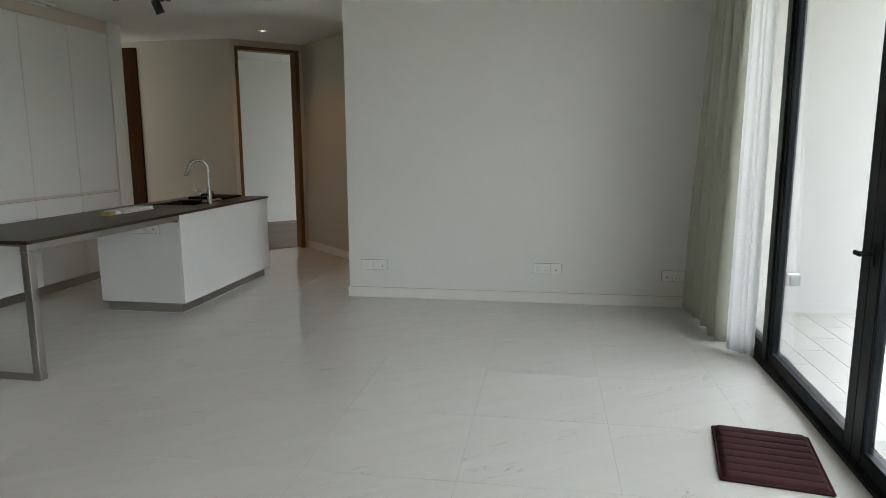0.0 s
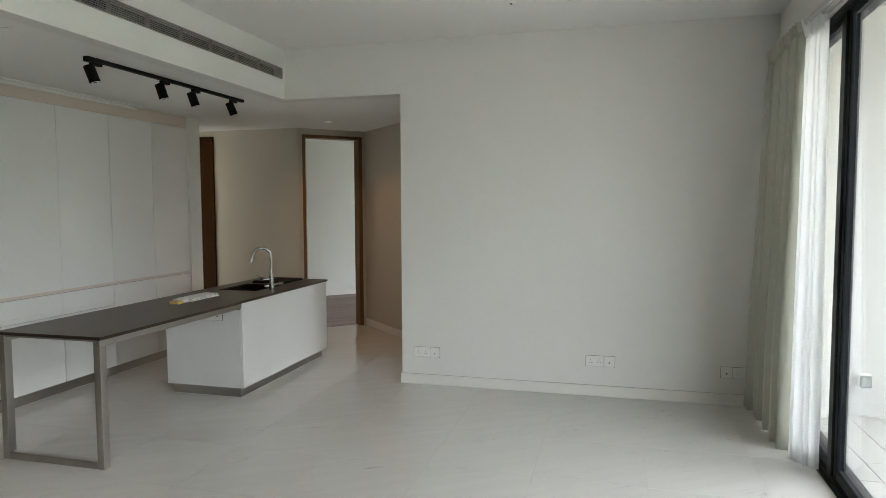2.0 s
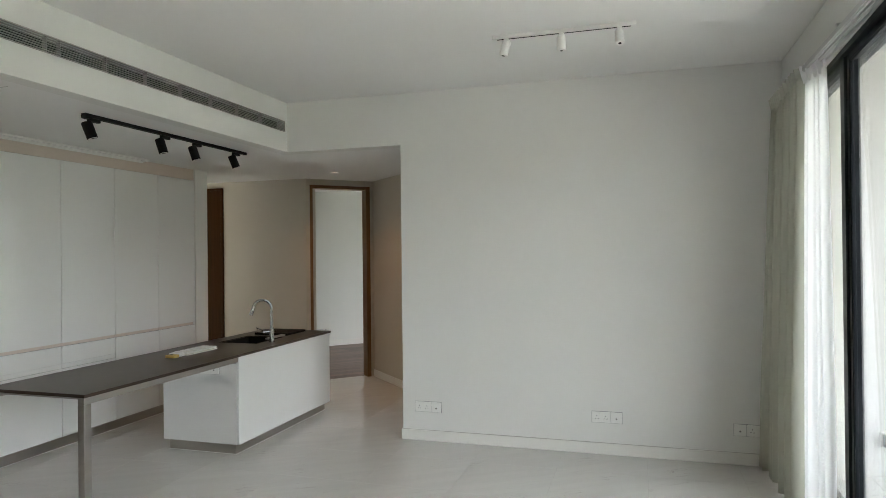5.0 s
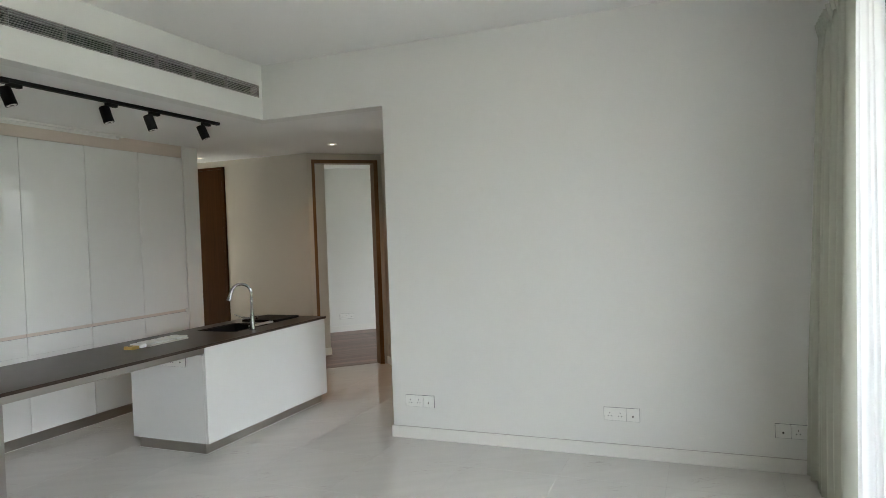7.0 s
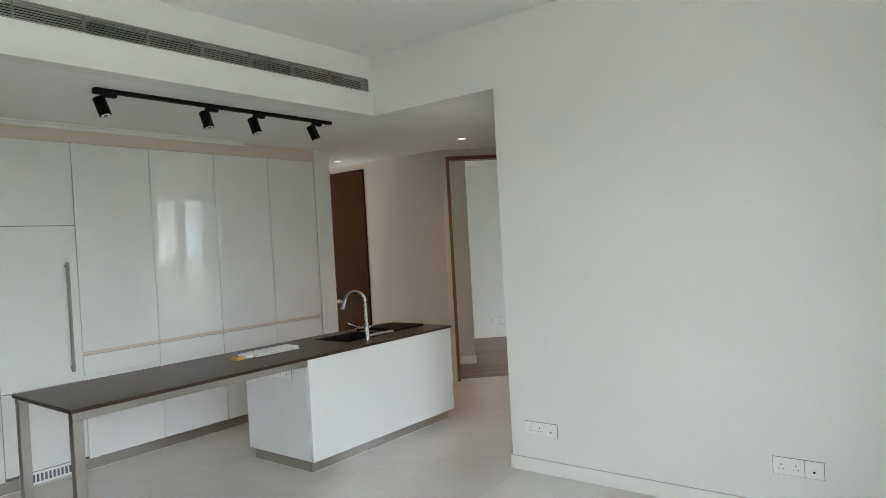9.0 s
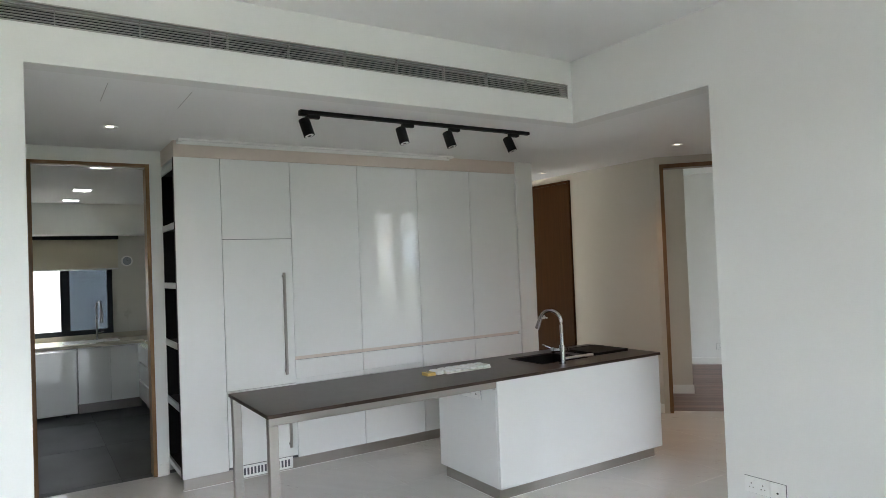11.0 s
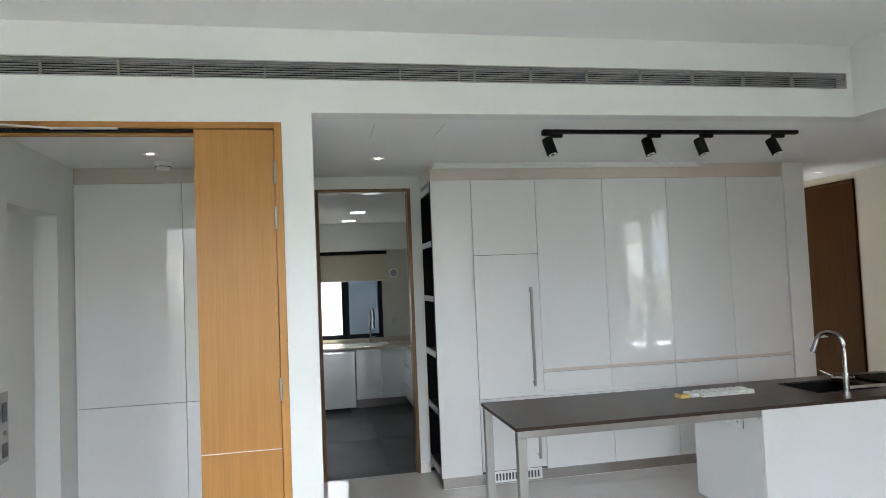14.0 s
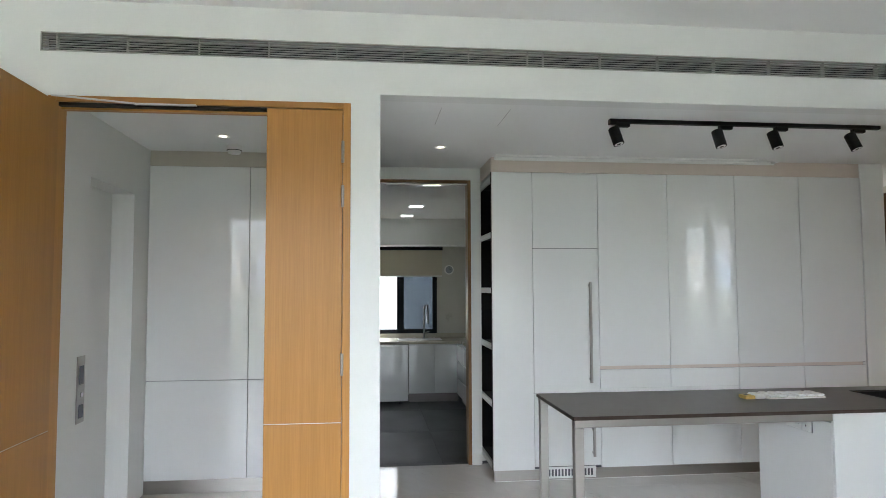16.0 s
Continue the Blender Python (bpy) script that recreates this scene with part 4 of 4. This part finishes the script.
part("lever", joined(rod((fx, fy, 0.905), (fx - 0.05, fy - 0.035, 0.905), 0.015), rod((fx - 0.05, fy - 0.035, 0.905), (fx - 0.062, fy - 0.043, 0.905), 0.022), rod((fx - 0.055, fy - 0.04, 0.915), (fx - 0.10, fy - 0.10, 0.950), 0.0045)), CHROME, tap, smooth=True)
part("side_valve", joined(rod((fx, fy, 0.905), (fx + 0.0, fy + 0.055, 0.905), 0.011), rod((fx, fy + 0.045, 0.905), (fx, fy + 0.055, 0.905), 0.016)), CHROME, tap, smooth=True)

hob = thing("drain_board", "black glass panel with a thin raised metal edge on the worktop", "hob", (-1.53, 0.55, 0.810))
part("glass_plate", box(-1.70, -1.345, 0.36, 0.72, 0.8105, 0.827, 0.002), NICHE, hob)
part("edge_trim", boxes((-1.704, -1.341, 0.356, 0.364, 0.8105, 0.832), (-1.704, -1.341, 0.716, 0.724, 0.8105, 0.830), (-1.349, -1.341, 0.364, 0.716, 0.8105, 0.830), (-1.704, -1.696, 0.364, 0.716, 0.8105, 0.830)), BLACK, hob)
part("lid_strip", box(-1.40, -1.36, 0.06, 0.36, 0.8105, 0.825, 0.003), ALU, hob, "pale metal strip")

# white moulded pieces lying in a row beside a yellow box
tray = thing("plastic_holder_row", "double row of white rounded plastic holders lying on the worktop", "holder", (-1.55, -0.75, 0.810))
part("backing_strip", box(-1.62, -1.475, -0.935, -0.555, 0.8105, 0.822, 0.003), CREAMPLASTIC, tray)
for k in range(6):
    y = -0.930 + k * 0.063
    for x in (-1.585, -1.510):
        c = part("holder", box(x - 0.034, x + 0.034, y + 0.004, y + 0.057, 0.8222, 0.838, 0.009, 3), PLASTIC, tray, smooth=True)
        part("recess", box(x - 0.018, x + 0.018, y + 0.018, y + 0.043, 0.838, 0.8385), CREAMPLASTIC, c)
o = thing("plastic_holder", "single white rounded plastic holder lying on the worktop", "holder", (-1.545, -0.98, 0.810))
part("body", box(-1.60, -1.49, -1.005, -0.945, 0.8105, 0.838, 0.009, 3), PLASTIC, o, smooth=True)
part("recess", box(-1.565, -1.525, -0.988, -0.962, 0.838, 0.8385), CREAMPLASTIC, o)
o = thing("small_box", "small yellow cardboard box with a dark clip", "box", (-1.53, -1.045, 0.810))
part("body", box(-1.572, -1.492, -1.078, -1.014, 0.8105, 0.832, 0.002), YELLOW, o)
part("clip", box(-1.555, -1.530, -1.060, -1.036, 0.832, 0.8335), RUBBER_SHADE, o)

# ---- lobby ----
for i, (y0, y1) in enumerate(((-5.045, -4.308), (-4.308, -3.55))):
    u = thing("lobby_cabinet", "white high-gloss handleless lobby cupboard", "cabinet", (-3.0, (y0 + y1) / 2, 0), "lobby cupboards")
    # dark body colour puts shade into the door seams
    part("body", box(-3.335, CX - 0.021, y0 + 0.002, y1 - 0.002, 0.10, 2.48), RUBBER_SHADE, u)
    front(u, y0, y1, 0.826, 2.434, "upper_door")
    front(u, y0, y1, 0.10, 0.826, "lower_door")
tagged(part("lobby_plinth", boxes((-2.75, CX - 0.012, -5.045, -3.55, 0.002, 0.098)), STEEL), "brushed steel plinth under the lobby cupboards", "plinth")
tagged(part("lobby_valance", boxes((-2.74, CX - 0.006, -5.045, -3.51, 2.436, 2.5495)), CREAM), "beige strip above the lobby cupboards", "valance")
lift = thing("lift_panel", "brushed steel lift call panel with a small display", "lift panel", (-1.615, -5.05, 0.74))
part("plate", box(-1.665, -1.568, -5.05, -5.042, 0.745, 1.125, 0.002), STEEL, lift)
part("display", box(-1.645, -1.590, -5.042, -5.040, 0.965, 1.070), SCREEN, lift)
part("button", rod((-1.617, -5.042, 0.905), (-1.617, -5.036, 0.905), 0.014, seg=20), CHROME, lift)
part("card_reader", box(-1.645, -1.590, -5.042, -5.039, 0.775, 0.850, 0.001), SCREEN, lift)

# ---- wet kitchen ----
kt = thing("kitchen_counter", "beige stone counter along the kitchen window", "worktop", (-6.57, -3.2, 0.75))
part("top", boxes((-6.9, -6.22, -4.6, -2.20, 0.765, 0.800, 0.002), (-6.9, -4.8, -2.20, -2.03, 0.765, 0.800, 0.002)), BEIGETOP, kt)
part("upstand", boxes((-6.9, -6.885, -3.75, -2.03, 0.80, 0.86)), BEIGETOP, kt)
for y0, y1 in ((-2.885, -2.555), (-2.555, -2.225)):
    u = thing("base_cabinet", "pale gloss kitchen base cabinet", "cabinet", (-6.5, (y0 + y1) / 2, 0), "kitchen base cabinets")
    part("body", box(-6.9, -6.272, y0, y1, 0.12, 0.764), LACQUER, u)
    part("door", box(-6.27, -6.25, y0 + 0.002, y1 - 0.002, 0.12, 0.750, B), LACQUER, u)
    part("plinth", box(-6.34, -6.32, y0, y1, 0.0, 0.118), DARKSTEEL, u)
u = thing("base_cabinet", "white gloss kitchen drawer unit with pale grip grooves", "cabinet", (-5.7, -2.14, 0), "kitchen base cabinets")
part("body", box(-6.25, -4.8, -2.235, -2.03, 0.12, 0.764), LACQUER, u)
for z0, z1 in ((0.12, 0.32), (0.34, 0.54), (0.56, 0.75)):
    for x0, x1 in ((-6.24, -5.6), (-5.6, -4.8)):
        part("drawer_front", box(x0 + 0.002, x1 - 0.002, -2.257, -2.237, z0, z1, B), LACQUER, u)
part("plinth", box(-6.25, -4.8, -2.18, -2.17, 0, 0.118), DARKSTEEL, u)
dw = thing("dishwasher", "white freestanding dishwasher under the counter", "dishwasher", (-6.45, -3.25, 0))
part("body", box(-6.85, -6.20, -3.53, -2.90, 0.03, 0.76, 0.006, 2), LACQUER, dw)
part("door", box(-6.198, -6.165, -3.525, -2.905, 0.04, 0.75, 0.008, 2), LACQUER, dw)
for y in (-3.5, -3.0):
    part("foot", rod((-6.22, y, 0), (-6.22, y, 0.032), 0.02), RUBBER_SHADE, dw)
o = thing("kitchen_sink", "stainless steel kitchen sink", "sink", (-6.55, -2.75, 0.80))
part("rim", boxes((-6.74, -6.36, -3.02, -3.00, 0.8005, 0.806), (-6.74, -6.36, -2.45, -2.43, 0.8005, 0.806), (-6.74, -6.72, -3.00, -2.45, 0.8005, 0.806), (-6.38, -6.36, -3.00, -2.45, 0.8005, 0.806)), STEEL, o)
part("basin", box(-6.72, -6.38, -3.00, -2.45, 0.8002, 0.8015), STEEL, o)
o = thing("spring_faucet", "tall chrome spring-neck kitchen faucet", "faucet", (-6.5, -2.65, 0.80))
q = [(-6.72, -2.65, 0.80 + 0.06 * k) for k in range(7)] + [(-6.72 + 0.08 * (1 - math.cos(a)), -2.65 + 0.02 * (1 - math.cos(a)), 1.18 + 0.10 * math.sin(a)) for a in (math.pi * k / 8 for k in range(1, 9))]
part("neck", tube(q, 0.014), CHROME, o, smooth=True)
part("spray_head", rod((q[-1][0], q[-1][1], 1.18), (q[-1][0], q[-1][1], 1.02), 0.018, 0.022), CHROME, o, smooth=True)
part("bracket", rod((-6.72, -2.65, 1.06), (q[-1][0], q[-1][1], 1.06), 0.007), CHROME, o)
part("lever", rod((-6.72, -2.65, 0.88), (-6.69, -2.58, 0.90), 0.008), CHROME, o)
kw = thing("window_3", "dark aluminium kitchen window, clear and grey panes", "window", (-6.93, -3.1, 0.86), kind="structure")
part("window_frame", boxes((-6.96, -6.89, -3.75, -2.45, 0.86, 0.92), (-6.96, -6.89, -3.75, -2.45, 1.98, 2.03), (-6.96, -6.89, -2.51, -2.45, 0.92, 1.98), (-6.96, -6.89, -3.75, -3.69, 0.92, 1.98), (-6.96, -6.89, -3.02, -2.92, 0.92, 1.98)), FRAME, kw)
part("pane", box(-6.93, -6.924, -3.69, -3.02, 0.92, 1.98), GLASS, kw, "clear pane").visible_shadow = False
part("pane", box(-6.93, -6.924, -2.92, -2.51, 0.92, 1.98), FROST, kw, "grey tinted pane")
o = thing("roller_blind", "beige half-lowered roller blind", "blind", (-6.8, -3.1, 2.0))
part("cloth", box(-6.822, -6.818, -3.72, -2.385, 1.675, 2.045), BLIND, o)
part("bottom_bar", rod((-6.82, -3.72, 1.668), (-6.82, -2.385, 1.668), 0.010), ALU, o)
part("roller", rod((-6.82, -3.73, 2.058), (-6.82, -2.375, 2.058), 0.024), BLACK, o, smooth=True)
ck = thing("wall_clock", "small round wall clock with a pale face", "clock", (-6.9, -2.275, 1.760))
part("case", rod((-6.899, -2.275, 1.760), (-6.875, -2.275, 1.760), 0.070, seg=32), ALU, ck, smooth=True)
part("face", rod((-6.875, -2.275, 1.760), (-6.873, -2.275, 1.760), 0.064, seg=32), PLASTIC, ck)
part("dial", rod((-6.873, -2.275, 1.760), (-6.8725, -2.275, 1.760), 0.052, seg=32), TOWERGREY, ck)
part("hour_hand", box(-6.8725, -6.8715, -2.278, -2.245, 1.758, 1.762), HOLE, ck)
part("minute_hand", box(-6.8715, -6.8705, -2.277, -2.273, 1.760, 1.810), HOLE, ck)
fz = thing("kitchen_fridge", "white kitchen appliance with a long edge handle", "fridge", (-4.3, -3.7, 0))
part("body", box(-4.65, -4.05, -4.2, -3.395, 0.02, 1.72, 0.006, 2), LACQUER, fz)
part("door", box(-4.65, -4.05, -3.393, -3.345, 0.35, 1.72, 0.008, 2), PLASTIC, fz)

structure("wall_neighbour", boxes((-10.3, -10.0, -8.0, 1.5, -20, 5.0)), CONCRETE, "pale rendered wall of the next block", "wall")

# ---- bath mat ----
mat_ = thing("floor_mat", "maroon ribbed plush foam mat on the stone floor", "mat", (2.660, -2.640, 0))
mm = Matrix.Translation((2.660, -2.640, 0)) @ Matrix.Rotation(radians(-9.5), 4, "Z")
W, L, NR = 0.405, 0.515, 8
bm = bmesh.new()
cols, rows_ = 30, 192
gridv = []
for j in range(rows_ + 1):
    v = -L / 2 + L * j / rows_
    row = []
    for i in range(cols + 1):
        u = -W / 2 + W * i / cols
        e = min(W / 2 - abs(u), L / 2 - abs(v))
        edge = min(1, e / 0.012)
        rib = abs(math.sin(math.pi * NR * j / rows_)) ** 0.3
        inner = min(1, max(0, (W / 2 - abs(u) - 0.012) / 0.006))
        z = 0.004 + (0.008 + 0.015 * rib * inner) * math.sqrt(max(0, edge)) + 0.0012 * noise.noise((u * 60, v * 60, 0))
        row.append(bm.verts.new((u, v, z)))
    gridv.append(row)
for a, b in zip(gridv, gridv[1:]):
    for i in range(cols):
        bm.faces.new((a[i], a[i + 1], b[i + 1], b[i]))
bm.transform(mm)
part("plush_top", bm, PLUSH, mat_, smooth=True)
bm = box(-W / 2, W / 2, -L / 2, L / 2, 0.0, 0.006, 0.002)
bm.transform(mm)
part("rubber_back", bm, PLUSH, mat_)
bm = boxes((-W / 2 - 0.003, -W / 2 + 0.007, -L / 2, L / 2, 0.002, 0.012, 0.003), (W / 2 - 0.007, W / 2 + 0.003, -L / 2, L / 2, 0.002, 0.012, 0.003), (-W / 2, W / 2, -L / 2 - 0.003, -L / 2 + 0.007, 0.002, 0.012, 0.003), (-W / 2, W / 2, L / 2 - 0.007, L / 2 + 0.003, 0.002, 0.012, 0.003))
bm.transform(mm)
part("binding", bm, PLUSH, mat_, "maroon fabric binding")

# ---- balcony ----
structure("balcony_slab", boxes((3.0, 4.75, -8, 0, -0.30, -0.034)), DARKGROUT, "balcony floor slab", "floor")
structure("terrace", boxes((2.1, 6.5, 1.0, 5.2, -0.30, -0.03)), DECK, "pale tiled terrace outside the side room", "floor")
structure("wall_balcony", boxes((3.2, 4.17, 0, 0.15, -0.3, 3.1), (3.2, 4.75, -8.15, -8, -0.3, 3.1)), CONCRETE, "white rendered balcony side wall", "wall")
structure("ceiling_balcony", boxes((3.2, 4.8, -8.15, 0.15, 3.0, 3.1)), CONCRETE, "white balcony ceiling", "ceiling")
structure("wall_balcony_nib", boxes((3.2, 3.36, -0.12, 0, -0.034, 3.0)), CONCRETE, "white rendered corner nib", "wall")
rl = thing("balcony_railing", "glass balcony railing with a pale metal handrail", "railing", (4.68, -4, -0.034))
part("handrail", boxes((4.64, 4.70, -8, 0, 1.02, 1.05, 0.004)), ALU, rl)
for k in range(7):
    y0 = -7.95 + k * 1.135
    part("pane", box(4.664, 4.676, y0, y0 + 1.10, 0.02, 1.0), GLASS, rl, "clear railing glass").visible_shadow = False
    part("post", box(4.66, 4.68, y0 + 1.105, y0 + 1.13, -0.034, 1.02), ALU, rl)
o = thing("balcony_socket", "white weatherproof socket box on the balcony wall", "socket", (3.62, -0.01, 0.22))
part("box", box(3.592, 3.682, -0.045, 0, 0.212, 0.312, 0.010, 3), PLASTIC, o, smooth=True)
part("cover", box(3.597, 3.677, -0.070, -0.046, 0.217, 0.307, 0.012, 3), CLEARGREY, o, "clear hinged cover", True)

# ---- outside ----
structure("ground", boxes((-3000, 3000, -3000, 3000, -42, -40)), GROUND, "distant green ground far below", "ground")


def tower(x, y, w, d, h, mat, nx, nz, label):
    o = thing("apartment_tower", label, "tower block", (x, y, -40), "distant towers")
    part("wall", boxes((x - d / 2, x + d / 2, y - w / 2, y + w / 2, -40, -40 + h)), mat, o)
    part("roof", boxes((x - d / 4, x + d / 4, y - w / 4, y + w / 4, -40 + h, -36 + h)), mat, o)
    for i in range(nx):
        yc = y - w / 2 + w * (i + 0.5) / nx
        b = bmesh.new()
        for k in range(nz):
            z = -38 + (h - 4) * k / nz
            add_box(b, x - d / 2 - 0.3, x - d / 2 + 0.2, yc - w / nx * 0.3, yc + w / nx * 0.3, z, z + (h - 4) / nz * 0.55)
        part("window_column", b, TOWERGLASS, o, "column of dark windows")
    return o


for x, y, w, h, mt, lb in ((820, 428, 44, 76, TOWER, "distant cream tower block with window columns"), (900, 520, 50, 92, TOWERGREY, "distant grey tower block"), (860, 495, 40, 70, TOWERGREY, "distant grey tower block"), (800, -190, 60, 84, TOWER, "distant cream tower block with window columns"), (900, -120, 70, 96, TOWERGREY, "distant grey tower block"), (850, 60, 70, 74, TOWERGREY, "distant grey tower block"), (880, -420, 80, 92, TOWERGREY, "distant grey tower block"), (940, 250, 80, 70, TOWERGREY, "distant grey tower block")):
    tower(x, y, w, 20, h, mt, 6, 20, lb)
tower(78, 138, 44, 24, 27, TOWER, 8, 7, "neighbouring pale block with blue window columns")
# wooded rise between the block and the towers
def rise(x, y):
    return -41 + 33 * min(1, max(0, (x - 110) / 330)) ** 0.7 + 3 * noise.noise((x * 0.008, y * 0.008, 0))


bm = bmesh.new()
NX, NY = 30, 60
sheet = [[bm.verts.new((100 + 560 * i / NX, (100 + 560 * i / NX) * (-1.0 + 2.0 * j / NY), rise(100 + 560 * i / NX, (100 + 560 * i / NX) * (-1.0 + 2.0 * j / NY)) - (4 if 0 < i else 3))) for j in range(NY + 1)] for i in range(NX + 1)]
for a, b in zip(sheet, sheet[1:]):
    for k in range(NY):
        bm.faces.new((a[k], a[k + 1], b[k + 1], b[k]))
structure("wooded_hill", bm, WOODS, "distant green wooded rise", "hill")
rnd = random.Random(5)
bm = bmesh.new()
for k in range(1100):
    x = rnd.uniform(120, 640)
    y = x * rnd.uniform(-0.9, 0.9)
    r = rnd.uniform(4, 8)
    bmesh.ops.create_icosphere(bm, subdivisions=1, radius=r, matrix=Matrix.Translation((x, y, rise(x, y) - 3 + r * 0.5)) @ Matrix.Diagonal((1, 1, rnd.uniform(0.7, 1.2), 1)))
for v in bm.verts:
    v.co += Vector((noise.noise(v.co * 0.4), noise.noise(v.co * 0.4 + Vector((9, 0, 0))), noise.noise(v.co * 0.4 + Vector((0, 9, 0))))) * 2.0
tagged(part("distant_trees", bm, WOODS), "distant green tree canopy on the rise below the balcony", "trees", kind="stuff")


# ---- floor pieces ----
def paving(parent, name, x0, x1, y0, y1, sx, sy, ox, oy, z1, depth, joint, mat, keep=None, stagger=0.0, turn=None):
    """Square pieces on a grid, cut at the edges; alike pieces share one mesh."""
    cache = {}
    i0, i1 = math.floor((x0 - ox) / sx), math.ceil((x1 - ox) / sx)
    for i in range(i0, i1):
        sh = stagger * sy * (i % 2)
        for j in range(math.floor((y0 - oy - sh) / sy), math.ceil((y1 - oy - sh) / sy)):
            a0, a1 = max(x0, ox + i * sx) + joint / 2, min(x1, ox + (i + 1) * sx) - joint / 2
            b0, b1 = max(y0, oy + sh + j * sy) + joint / 2, min(y1, oy + sh + (j + 1) * sy) - joint / 2
            if a1 - a0 < 0.01 or b1 - b0 < 0.01 or (keep and not keep((a0 + a1) / 2, (b0 + b1) / 2)):
                continue
            key = (round(a1 - a0, 4), round(b1 - b0, 4))
            if key not in cache:
                bm = box(-key[0] / 2, key[0] / 2, -key[1] / 2, key[1] / 2, -depth, 0, min(0.0005, depth / 3))
                me = bpy.data.meshes.new(name)
                bm.to_mesh(me)
                bm.free()
                me.materials.append(mat)
                cache[key] = me
            o = new(name, cache[key])
            o.location = ((a0 + a1) / 2, (b0 + b1) / 2, z1)
            if turn is not None:
                o.matrix_basis = turn @ Matrix.Translation(o.location)
            o.parent = parent
    return parent


floor = structure("floor", boxes((-3.25, 3.0, -8, 3.3, -0.2, -0.001), (-6.0, -3.25, 0.9, 2.0, -0.2, -0.001)), GROUT, "polished cream marble tile floor with fine dark veins", "floor")
paving(floor, "tile", -3.22, 3.0, -5.5, 2.9, 0.645, 0.645, 0.085, -2.385, 0.0, 0.0022, 0.0012, FLOORSTONE, keep=lambda x, y: y < 0.05 or (x < 0.9 and y - x < 4.4))
rest = bmesh.new()
for i in range(10):
    for j in range(4):
        add_box(rest, -3.22 + i * 0.622 + 0.001, -3.22 + (i + 1) * 0.622 - 0.001, -8 + j * 0.622 + 0.001, -8 + (j + 1) * 0.622 - 0.001, -0.0022, 0)
tagged(part("tile_field", rest, FLOORSTONE, floor), kind="stuff")
kf = structure("floor_kitchen", boxes((-6.98, -3.25, -4.7, -1.95, -0.2, -0.0045)), DARKGROUT, "dark grey tiled kitchen floor", "floor")
paving(kf, "tile", -6.9, -3.25, -4.6, -2.03, 1.2, 0.6, -6.95, -4.57, -0.002, 0.0022, 0.003, SLATE)
bf = structure("floor_bedroom", prism([(-5.3, 2.08), (-1.98, 2.08), (1.5, 5.56), (1.5, 9.6), (-5.3, 3.05)], -0.2, -0.0075), DARKGROUT, "brown wooden board floor in the next room", "floor")
paving(bf, "board", -2.4, 2.6, 0.10, 3.0, 1.25, 0.125, -2.4, 0.10, 0.003, 0.0035, 0.0015, PLANK, turn=Matrix.Translation((D0[0], D0[1], 0)) @ Matrix.Rotation(radians(45), 4, "Z"))
structure("floor_side_room", boxes((0.1, 2.1, 0.15, 3.5, -0.1, 0.0)), BEIGETOP, "pale stone floor", "floor")
dk = bpy.data.objects["balcony_slab"]
paving(dk, "tile", 3.03, 4.66, -6.0, 0, 0.20, 0.60, 3.13, -0.10, -0.012, 0.020, 0.004, DECK, stagger=0.5)
